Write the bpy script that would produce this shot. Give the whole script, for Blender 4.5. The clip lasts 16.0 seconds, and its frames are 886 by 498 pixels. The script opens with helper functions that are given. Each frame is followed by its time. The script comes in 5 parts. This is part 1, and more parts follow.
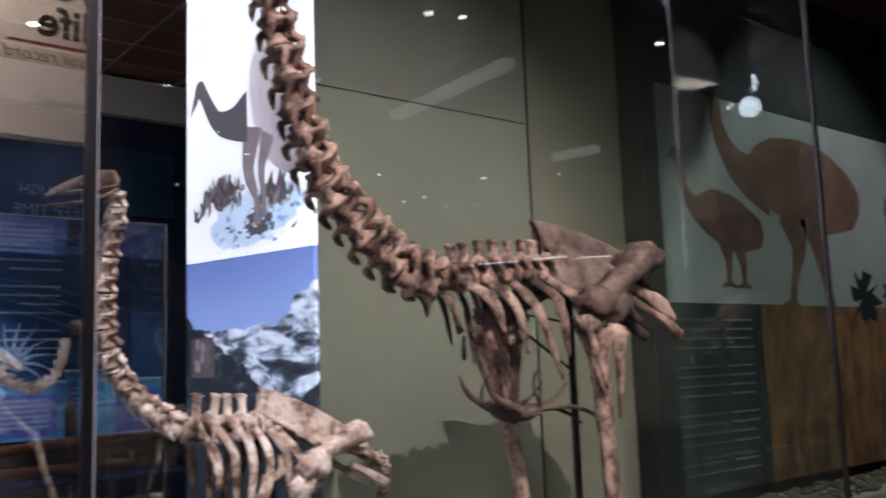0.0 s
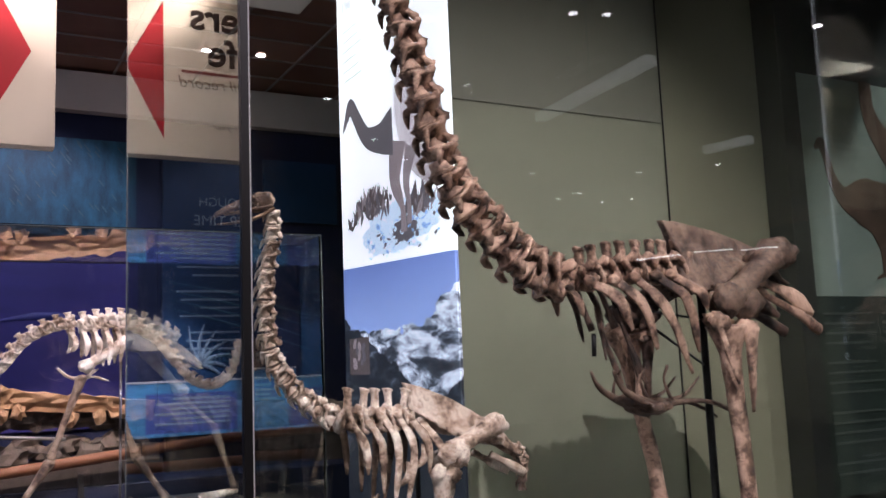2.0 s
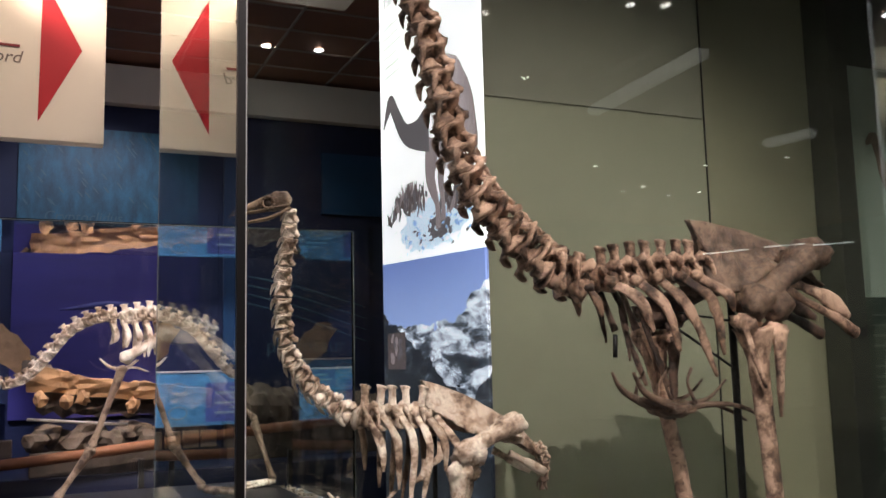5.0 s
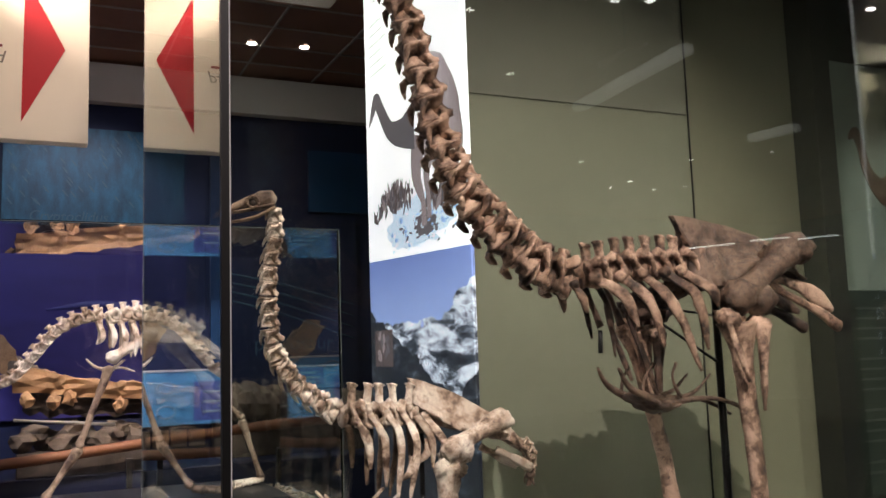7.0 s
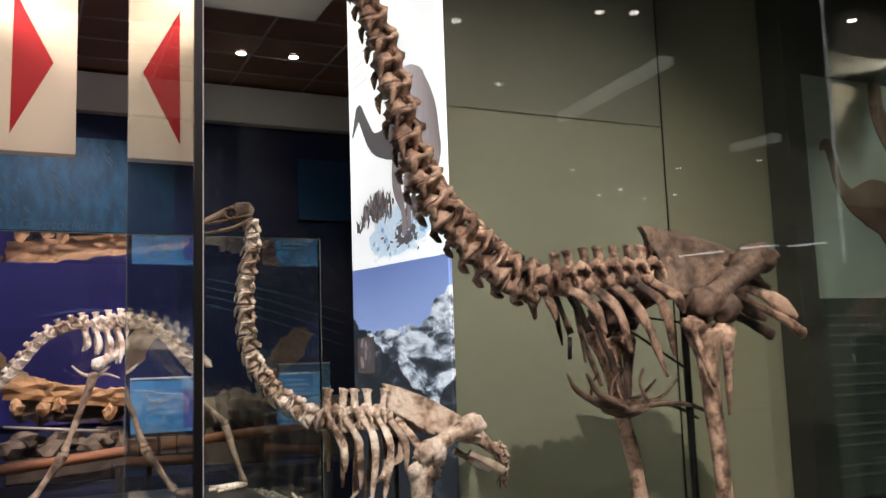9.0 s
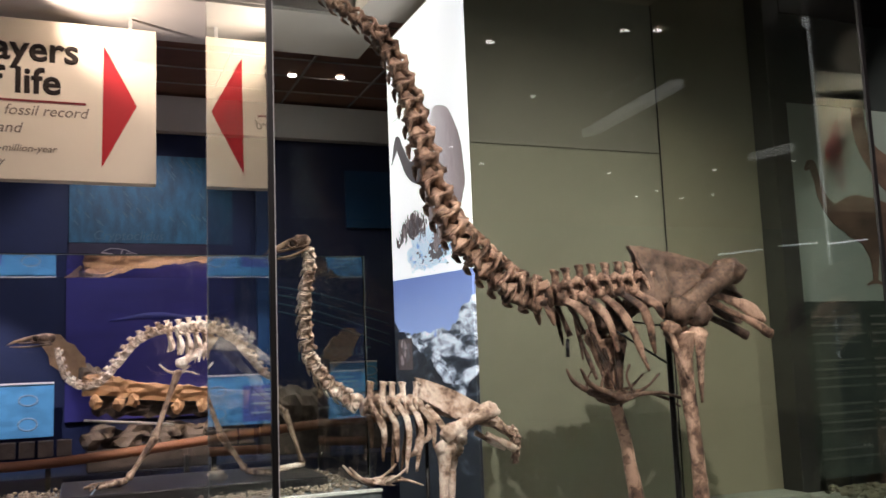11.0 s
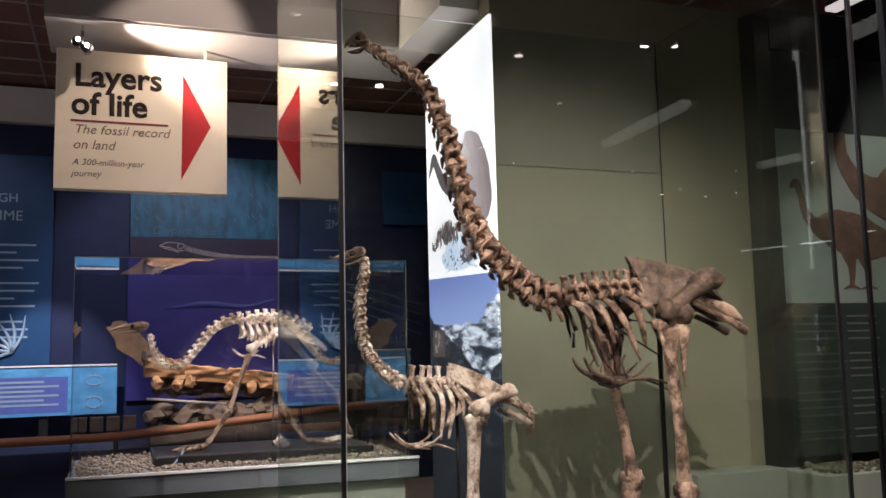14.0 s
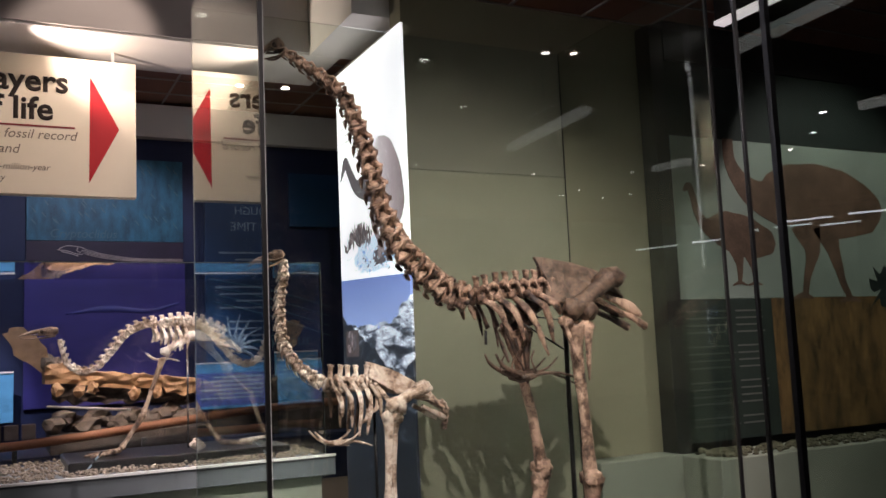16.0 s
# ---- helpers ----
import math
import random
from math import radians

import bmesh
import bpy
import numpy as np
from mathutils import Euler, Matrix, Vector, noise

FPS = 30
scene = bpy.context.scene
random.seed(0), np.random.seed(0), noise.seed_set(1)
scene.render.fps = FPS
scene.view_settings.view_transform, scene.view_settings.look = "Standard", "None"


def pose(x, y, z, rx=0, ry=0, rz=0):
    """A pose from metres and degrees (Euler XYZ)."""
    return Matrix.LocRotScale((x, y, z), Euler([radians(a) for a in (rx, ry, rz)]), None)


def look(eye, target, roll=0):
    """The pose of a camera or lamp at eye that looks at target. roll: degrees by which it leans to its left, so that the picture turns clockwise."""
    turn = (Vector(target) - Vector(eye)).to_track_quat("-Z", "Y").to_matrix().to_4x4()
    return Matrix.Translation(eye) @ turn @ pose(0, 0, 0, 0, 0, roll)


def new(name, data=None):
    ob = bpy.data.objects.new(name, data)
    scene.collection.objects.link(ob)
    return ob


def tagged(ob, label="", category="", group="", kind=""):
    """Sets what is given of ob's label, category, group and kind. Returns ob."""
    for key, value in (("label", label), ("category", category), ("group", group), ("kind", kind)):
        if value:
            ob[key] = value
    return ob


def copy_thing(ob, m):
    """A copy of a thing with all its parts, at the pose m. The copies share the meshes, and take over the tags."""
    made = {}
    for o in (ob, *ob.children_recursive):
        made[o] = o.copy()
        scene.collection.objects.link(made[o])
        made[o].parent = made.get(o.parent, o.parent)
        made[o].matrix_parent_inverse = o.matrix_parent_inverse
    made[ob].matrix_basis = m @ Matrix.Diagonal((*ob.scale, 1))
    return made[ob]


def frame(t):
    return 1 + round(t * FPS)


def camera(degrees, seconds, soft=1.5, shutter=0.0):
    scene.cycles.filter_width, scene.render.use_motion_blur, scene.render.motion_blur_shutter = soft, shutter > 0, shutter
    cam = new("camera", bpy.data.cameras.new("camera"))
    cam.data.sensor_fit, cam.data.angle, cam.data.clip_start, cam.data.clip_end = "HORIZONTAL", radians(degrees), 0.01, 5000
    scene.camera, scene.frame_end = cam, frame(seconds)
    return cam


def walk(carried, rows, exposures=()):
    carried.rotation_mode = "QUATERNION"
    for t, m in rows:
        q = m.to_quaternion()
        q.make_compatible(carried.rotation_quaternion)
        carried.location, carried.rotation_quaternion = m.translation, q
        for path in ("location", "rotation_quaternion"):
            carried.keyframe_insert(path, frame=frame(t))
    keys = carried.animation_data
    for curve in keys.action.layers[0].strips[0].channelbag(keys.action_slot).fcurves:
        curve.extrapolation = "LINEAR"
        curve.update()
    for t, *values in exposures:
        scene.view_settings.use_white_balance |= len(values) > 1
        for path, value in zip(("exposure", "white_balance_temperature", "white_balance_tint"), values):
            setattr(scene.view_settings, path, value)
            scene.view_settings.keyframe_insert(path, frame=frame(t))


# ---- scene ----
cam = camera(52.5, 16.0, shutter=0.5)
METRES, EYE, TILT, LEAN, TURN = 2.8, 1.5, 0.0, 0.0, -39.0
ROWS = [
    (0.0, 0.0, 0.0, 0.0, 0.26, 7.3, 2.03),
    (0.5, -0.0119, -0.0205, -0.0026, 5.5, 7.45, 2.03),
    (1.0, -0.0091, -0.0369, -0.0054, 9.24, 7.26, 2.3),
    (1.5, 0.0176, -0.0569, -0.0028, 10.27, 7.48, 2.49),
    (2.0, 0.0415, -0.0665, -0.0022, 10.67, 7.52, 2.34),
    (2.5, 0.069, -0.0572, 0.0014, 10.99, 6.88, 2.25),
    (3.0, 0.0992, -0.0457, 0.002, 12.19, 7.06, 2.01),
    (3.5, 0.1171, -0.0453, 0.0004, 14.47, 6.9, 1.64),
    (4.0, 0.1056, -0.0542, 0.0022, 15.13, 7.09, 1.28),
    (6.5, 0.0964, -0.0576, 0.0049, 14.49, 7.07, 1.73),
    (7.0, 0.1029, -0.0604, 0.0053, 14.29, 6.85, 1.9),
    (7.5, 0.105, -0.0575, 0.0047, 13.68, 6.93, 1.83),
    (8.0, 0.1122, -0.0578, 0.0049, 13.5, 6.99, 1.88),
    (8.5, 0.1205, -0.0597, 0.0041, 13.69, 7.21, 1.91),
    (11.0, 0.236, -0.3201, 0.001, 17.02, 7.28, 2.22),
    (11.5, 0.255, -0.3714, 0.0068, 18.96, 7.3, 1.65),
    (12.0, 0.2565, -0.4554, 0.0028, 19.3, 7.22, 1.36),
    (12.5, 0.2707, -0.5098, 0.0063, 18.62, 7.2, 2.1),
    (13.0, 0.3099, -0.549, 0.0004, 18.42, 6.64, 2.35),
    (13.5, 0.3317, -0.5801, -0.0014, 18.55, 7.05, 1.95),
    (14.0, 0.3259, -0.6069, -0.0015, 18.88, 6.66, 1.35),
    (14.5, 0.2974, -0.6454, -0.0004, 17.08, 6.77, 1.33),
    (15.0, 0.2833, -0.681, -0.0005, 13.77, 6.68, 2.06),
    (15.5, 0.2922, -0.6759, -0.0012, 12.55, 6.45, 2.55),
    (16.0, 0.3167, -0.6689, -0.0047, 12.69, 6.49, 2.5),
]
walk(cam, [(t, pose(0, 0, EYE, TILT, LEAN, TURN) @ pose(METRES * x, METRES * y, METRES * z, 90 + pitch, roll, yaw)) for t, x, y, z, yaw, pitch, roll in ROWS],
     exposures=[(0.0, -0.08, 5800, 34), (1.5, -0.08, 5850, 33), (3.0, -0.08, 6150, 28), (4.2, -0.08, 6350, 25),
                (6.3, -0.08, 6550, 24), (16.0, -0.08, 6450, 25)])

# ---- world and lamps ----
world = bpy.data.worlds.new("world")
scene.world = world
world.use_nodes = True
world.node_tree.nodes["Background"].inputs[0].default_value = (0.55, 0.6, 0.7, 1)
world.node_tree.nodes["Background"].inputs[1].default_value = 0.004


def spot(name, eye, target, watts, angle=40, colour=(1, 0.9, 0.78), size=0.04, blend=0.5):
    d = bpy.data.lights.new(name, "SPOT")
    d.energy, d.color, d.spot_size, d.spot_blend, d.shadow_soft_size = watts, colour, radians(angle), blend, size
    ob = new(name, d)
    ob.matrix_world = look(eye, target)
    return ob


WARM, COOL = (1, 0.87, 0.7), (0.75, 0.86, 1)
spot("case_spot", (1.35, -0.9, 4.85), (2.06, 2.6, 0.8), 770, 57, (1, 0.92, 0.83), 0.012, 0.9)
spot("vitrine_spot", (-0.9, 1.7, 4.85), (0.35, 3.85, 1.4), 420, 30, (1, 0.94, 0.86), 0.03)
spot("rock_spot", (0.4, 6.2, 4.85), (1.05, 9.2, 1.0), 1300, 28, (1, 0.82, 0.6), 0.04)
spot("blue_wall_spot", (0.6, 7.4, 4.9), (0.6, 10.3, 2.2), 210, 66, (0.8, 0.88, 1), 0.1)
spot("blue_wall_spot", (-2.6, 7.4, 4.9), (-2.2, 10.3, 2.0), 60, 70, (0.8, 0.88, 1), 0.1)
spot("label_spot", (-1.2, 7.6, 4.9), (-1.0, 10.1, 1.15), 950, 26, (0.95, 0.97, 1), 0.05)
# first and third sit at ceiling lamps; the others are added as fill
for lx, ly in ((2.28, 9.12), (2.85, 7.9), (2.26, 6.33), (-1.5, 6.6)):
    spot("gallery_downlight_fill", (lx, ly, 4.94), (lx, ly, 0), 60, 120, (1, 0.86, 0.75), 0.05, 0.8)
spot("mural_spot", (5.2, 0.6, 4.8), (5.4, 2.9, 1.0), 260, 62, (0.96, 0.98, 0.84), 0.06)
spot("sign_spot", (-0.47, 4.12, 3.49), (0.75, 4.33, 3.67), 140, 84, WARM, 0.03, 1.0)
spot("sign_wash", (0.6, 2.6, 4.9), (-0.15, 4.45, 3.1), 200, 30, WARM, 0.05)

# ---- materials ----


def nodes(name):
    m = bpy.data.materials.new(name)
    m.use_nodes = True
    t = m.node_tree
    return m, t, t.nodes["Principled BSDF"]


def ramp(t, fac, stops):
    r = t.nodes.new("ShaderNodeValToRGB")
    r.color_ramp.elements[0].position, r.color_ramp.elements[0].color = stops[0][0], (*stops[0][1], 1)
    r.color_ramp.elements[1].position, r.color_ramp.elements[1].color = stops[-1][0], (*stops[-1][1], 1)
    for p, c in stops[1:-1]:
        r.color_ramp.elements.new(p).color = (*c, 1)
    t.links.new(fac, r.inputs[0])
    return r.outputs[0]


def noise_tex(t, scale, detail=4, rough=0.6, coord="Object", stretch=None):
    c = t.nodes.new("ShaderNodeTexCoord")
    n = t.nodes.new("ShaderNodeTexNoise")
    n.inputs["Scale"].default_value, n.inputs["Detail"].default_value, n.inputs["Roughness"].default_value = scale, detail, rough
    src = c.outputs[coord]
    if stretch:
        mp = t.nodes.new("ShaderNodeMapping")
        mp.inputs["Scale"].default_value = stretch
        t.links.new(src, mp.inputs[0])
        src = mp.outputs[0]
    t.links.new(src, n.inputs["Vector"])
    return n.outputs["Fac"]


def bump(t, bsdf, height, strength, dist):
    b = t.nodes.new("ShaderNodeBump")
    b.inputs["Strength"].default_value, b.inputs["Distance"].default_value = strength, dist
    t.links.new(height, b.inputs["Height"])
    t.links.new(b.outputs[0], bsdf.inputs["Normal"])


def mixc(t, fac, a, b, mode="MIX"):
    m = t.nodes.new("ShaderNodeMix")
    m.data_type, m.blend_type = "RGBA", mode
    for sock, v in ((m.inputs[0], fac), (m.inputs[6], a), (m.inputs[7], b)):
        if isinstance(v, (int, float)):
            sock.default_value = v
        elif isinstance(v, tuple):
            sock.default_value = (*v, 1)
        else:
            t.links.new(v, sock)
    return m.outputs[2]


def paint(name, colour, rough=0.5, vary=0.12, scale=3, grain=120, relief=0.15, metal=0.0, stretch=None):
    """Paint, plastic, metal or stone: base colour with broad patches and fine grain."""
    m, t, b = nodes(name)
    dark = tuple(c * (1 - vary) for c in colour)
    lite = tuple(min(1, c * (1 + vary)) for c in colour)
    big = ramp(t, noise_tex(t, scale, 3, 0.6, stretch=stretch), [(0.3, dark), (0.7, lite)])
    fine = noise_tex(t, grain, 3)
    col = mixc(t, 0.25, big, ramp(t, fine, [(0.3, dark), (0.7, lite)]))
    t.links.new(col, b.inputs["Base Color"])
    b.inputs["Roughness"].default_value, b.inputs["Metallic"].default_value = rough, metal
    if relief:
        bump(t, b, fine, relief, 0.002)
    return m


def place_noise(t, scale, detail, rough):
    """Noise fixed in the room, so that alike bones differ."""
    g = t.nodes.new("ShaderNodeNewGeometry")
    n = t.nodes.new("ShaderNodeTexNoise")
    n.inputs["Scale"].default_value, n.inputs["Detail"].default_value, n.inputs["Roughness"].default_value = scale, detail, rough
    t.links.new(g.outputs["Position"], n.inputs["Vector"])
    return n.outputs["Fac"]


def bone(name, lite, mid, dark, stain=0.5):
    """Old bone: cream to brown mottling, dark stains and pits, a dull polish."""
    m, t, b = nodes(name)
    base = ramp(t, place_noise(t, 13, 6, 0.66), [(0.36, dark), (0.46, mid), (0.56, lite), (0.68, tuple(min(1, c * 1.12) for c in lite))])
    streak = ramp(t, place_noise(t, 48, 5, 0.66), [(0.33, tuple(c * 0.45 + 0.06 for c in mid)), (0.47, (1, 1, 1))])
    pits = ramp(t, place_noise(t, 170, 3, 0.7), [(0.32, (0.35, 0.28, 0.23)), (0.42, (1, 1, 1))])
    info = t.nodes.new("ShaderNodeObjectInfo")
    tone = ramp(t, info.outputs["Random"], [(0, (0.62, 0.55, 0.5)), (0.5, (0.92, 0.88, 0.86)), (1, (1.1, 1.08, 1.07))])
    col = mixc(t, stain, base, streak, "MULTIPLY")
    col = mixc(t, 0.55, col, pits, "MULTIPLY")
    t.links.new(mixc(t, 1.0, col, tone, "MULTIPLY"), b.inputs["Base Color"])
    t.links.new(ramp(t, place_noise(t, 30, 4, 0.6), [(0.35, (0.34, 0.34, 0.34)), (0.65, (0.62, 0.62, 0.62))]), b.inputs["Roughness"])
    bump(t, b, place_noise(t, 75, 7, 0.72), 0.9, 0.007)
    return m


def glow(name, colour, strength):
    m, t, b = nodes(name)
    b.inputs["Base Color"].default_value = (*[min(c, 0.8) for c in colour], 1)
    b.inputs["Emission Color"].default_value = (*colour, 1)
    b.inputs["Emission Strength"].default_value = strength
    return m


def glazing(name, tint):
    m = bpy.data.materials.new(name)
    m.use_nodes = True
    t = m.node_tree
    t.nodes.remove(t.nodes["Principled BSDF"])
    g = t.nodes.new("ShaderNodeBsdfGlass")
    g.inputs["Color"].default_value, g.inputs["Roughness"].default_value, g.inputs["IOR"].default_value = (*tint, 1), 0.0, 1.5
    t.links.new(g.outputs[0], t.nodes["Material Output"].inputs[0])
    return m


BONE_G = bone("brown_bone", (0.54, 0.36, 0.265), (0.24, 0.145, 0.1), (0.05, 0.028, 0.019), 0.6)
BONE_GP = bone("grey_brown_bone", (0.2, 0.13, 0.09), (0.115, 0.072, 0.049), (0.05, 0.03, 0.021), 0.7)
# reddish bone darkened: shade on inner and far-side bones is in the colour
BONE_SHADE = bone("reddish_shaded_bone", (0.13, 0.078, 0.055), (0.065, 0.037, 0.026), (0.02, 0.012, 0.008), 0.5)
BONE_S = bone("tan_bone", (0.95, 0.83, 0.72), (0.62, 0.46, 0.35), (0.13, 0.076, 0.05), 0.6)
BONE_V = bone("cream_bone", (0.95, 0.87, 0.76), (0.8, 0.66, 0.52), (0.28, 0.18, 0.11), 0.45)
GLASS = glazing("case_glass", (0.95, 0.98, 0.96))
ACRYLIC = glazing("clear_acrylic", (0.98, 0.985, 0.99))
BLACK = paint("black_rubber", (0.012, 0.012, 0.012), 0.45, 0.2)
BLACK_METAL = paint("black_painted_steel", (0.015, 0.015, 0.015), 0.35, 0.2)
EDGE = paint("polished_glass_edge", (0.16, 0.185, 0.185), 0.15, 0.1)
GREEN = paint("sage_green_paint", (0.182, 0.192, 0.128), 0.7, 0.07, 1.2, 160, 0.1)
GREEN_UP = paint("grey_green_board", (0.15, 0.156, 0.11), 0.65, 0.07, 1.5, 160, 0.1)
BEIGE = paint("buff_wall_paint", (0.235, 0.22, 0.145), 0.75, 0.08, 1.0, 160, 0.1)
SOFFIT = paint("white_plaster", (0.72, 0.69, 0.64), 0.8, 0.04, 2, 150, 0.1)
FASCIA = paint("housing_and_shaded_plaster", (0.34, 0.31, 0.29), 0.8, 0.06, 2, 150, 0.1)
CREAM = paint("cream_sign_board", (0.8, 0.71, 0.56), 0.55, 0.03, 3, 200, 0.05)
RED = paint("red_vinyl", (0.46, 0.008, 0.014), 0.5, 0.05)
INK = paint("dark_brown_ink", (0.02, 0.013, 0.01), 0.95, 0.1)
INK_SOFT = paint("brown_grey_ink", (0.2, 0.15, 0.11), 0.5, 0.1)
CEIL = paint("brown_ceiling_tile", (0.3, 0.165, 0.115), 0.9, 0.15, 2.5, 90, 0.4)
TBAR = paint("pale_ceiling_bar", (0.4, 0.35, 0.3), 0.6, 0.06)
FLOOR = paint("dark_carpet", (0.05, 0.048, 0.05), 0.95, 0.2, 3, 300, 0.8)
ROOM = paint("dark_room_paint", (0.07, 0.07, 0.075), 0.85, 0.12)
BLUE = paint("deep_blue_wall", (0.008, 0.028, 0.13), 0.6, 0.25, 1.2, 90, 0.1)
NAVY = paint("navy_wall", (0.006, 0.014, 0.06), 0.6, 0.25, 1.2, 90, 0.1)
TEAL = paint("teal_water_print", (0.012, 0.1, 0.17), 0.5, 0.55, 6, 60, 0.05, stretch=(1.5, 1, 0.6))
TEAL2 = paint("blue_text_panel", (0.008, 0.062, 0.16), 0.5, 0.2, 2, 60, 0.05)
VIOLET = paint("violet_blue_print", (0.045, 0.04, 0.22), 0.5, 0.3, 1.6, 60, 0.05, stretch=(0.5, 1, 2))
PLUM = paint("dark_plum_print", (0.02, 0.012, 0.035), 0.5, 0.3, 3, 60, 0.05)
PALE_INK = paint("pale_blue_ink", (0.3, 0.42, 0.52), 0.5, 0.1)
DIM_INK = paint("dull_teal_ink", (0.045, 0.13, 0.18), 0.5, 0.1)
MURAL_INK = paint("grey_green_ink", (0.065, 0.08, 0.066), 0.5, 0.1)
MURAL_INK2 = paint("pale_grey_ink", (0.13, 0.135, 0.12), 0.5, 0.1)
LINE_RED = paint("dark_red_line", (0.22, 0.02, 0.02), 0.5, 0.1)
LABEL = paint("bright_blue_print", (0.1, 0.36, 0.62), 0.4, 0.3, 5, 60, 0.03, stretch=(1, 1, 2))
LABEL_P = paint("violet_label_print", (0.1, 0.14, 0.42), 0.4, 0.2, 4, 60, 0.03)
GREY_BASE = paint("grey_laminate", (0.15, 0.17, 0.185), 0.5, 0.06)
SAGE_DARK = paint("dull_sage_laminate", (0.24, 0.26, 0.21), 0.6, 0.08)
WHITE_TRIM = paint("white_trim_and_highlight", (0.8, 0.8, 0.78), 0.4, 0.04)
SAGE_BASE = paint("pale_sage_laminate", (0.4, 0.43, 0.36), 0.55, 0.05)
STEEL = paint("brushed_edge_trim", (0.62, 0.62, 0.6), 0.35, 0.05, metal=0.6)
WOOD = paint("red_brown_rail_wood", (0.28, 0.12, 0.062), 0.5, 0.25, 4, 60, 0.1, stretch=(1, 8, 8))
TAN_ROCK = paint("ochre_sandstone", (0.54, 0.34, 0.19), 0.9, 0.45, 9, 70, 1.0)
DARK_ROCK = paint("dark_mudstone", (0.085, 0.07, 0.06), 0.9, 0.5, 8, 60, 1.0)
GREY_ROCK = paint("grey_brown_rock", (0.17, 0.14, 0.115), 0.9, 0.4, 10, 60, 1.0)
GRAVEL = paint("tan_gravel", (0.27, 0.22, 0.17), 0.9, 0.6, 45, 200, 0.6)
MURAL = paint("pale_grey_green_print", (0.24, 0.285, 0.25), 0.6, 0.2, 1.5, 90, 0.05)
MURAL_TOP = paint("black_green_print", (0.012, 0.02, 0.018), 0.6, 0.3, 1.5, 90, 0.05)
MURAL_TEXT = paint("dark_green_text_print", (0.022, 0.035, 0.028), 0.6, 0.3, 3, 90, 0.05)
MURAL_GRASS = paint("ochre_tussock_print", (0.15, 0.085, 0.03), 0.7, 0.85, 9, 40, 0.2, stretch=(1, 1, 0.35))
MURAL_GRIT = paint("mossy_grit", (0.1, 0.095, 0.06), 0.9, 0.7, 30, 200, 0.8)
MOA_BROWN = paint("russet_print", (0.12, 0.07, 0.047), 0.6, 0.5, 6, 60, 0.05)
MOA_DARK = paint("dark_brown_print", (0.07, 0.05, 0.04), 0.6, 0.35, 6, 60, 0.05)
CHROME = paint("chrome_lamp_shell", (0.7, 0.7, 0.7), 0.2, 0.05, metal=1.0)
BULB = glow("lamp_glow", (1, 0.93, 0.82), 30)
DOWN = glow("downlight_glow", (1, 0.95, 0.88), 45)
STRIP = glow("strip_lamp_glow", (1, 0.96, 0.9), 0.6)
HEAD = glow("spot_head_glow", (0.9, 0.95, 1), 80)
LINE_GLOW = glow("far_strip_glow", (0.85, 0.93, 1), 4)


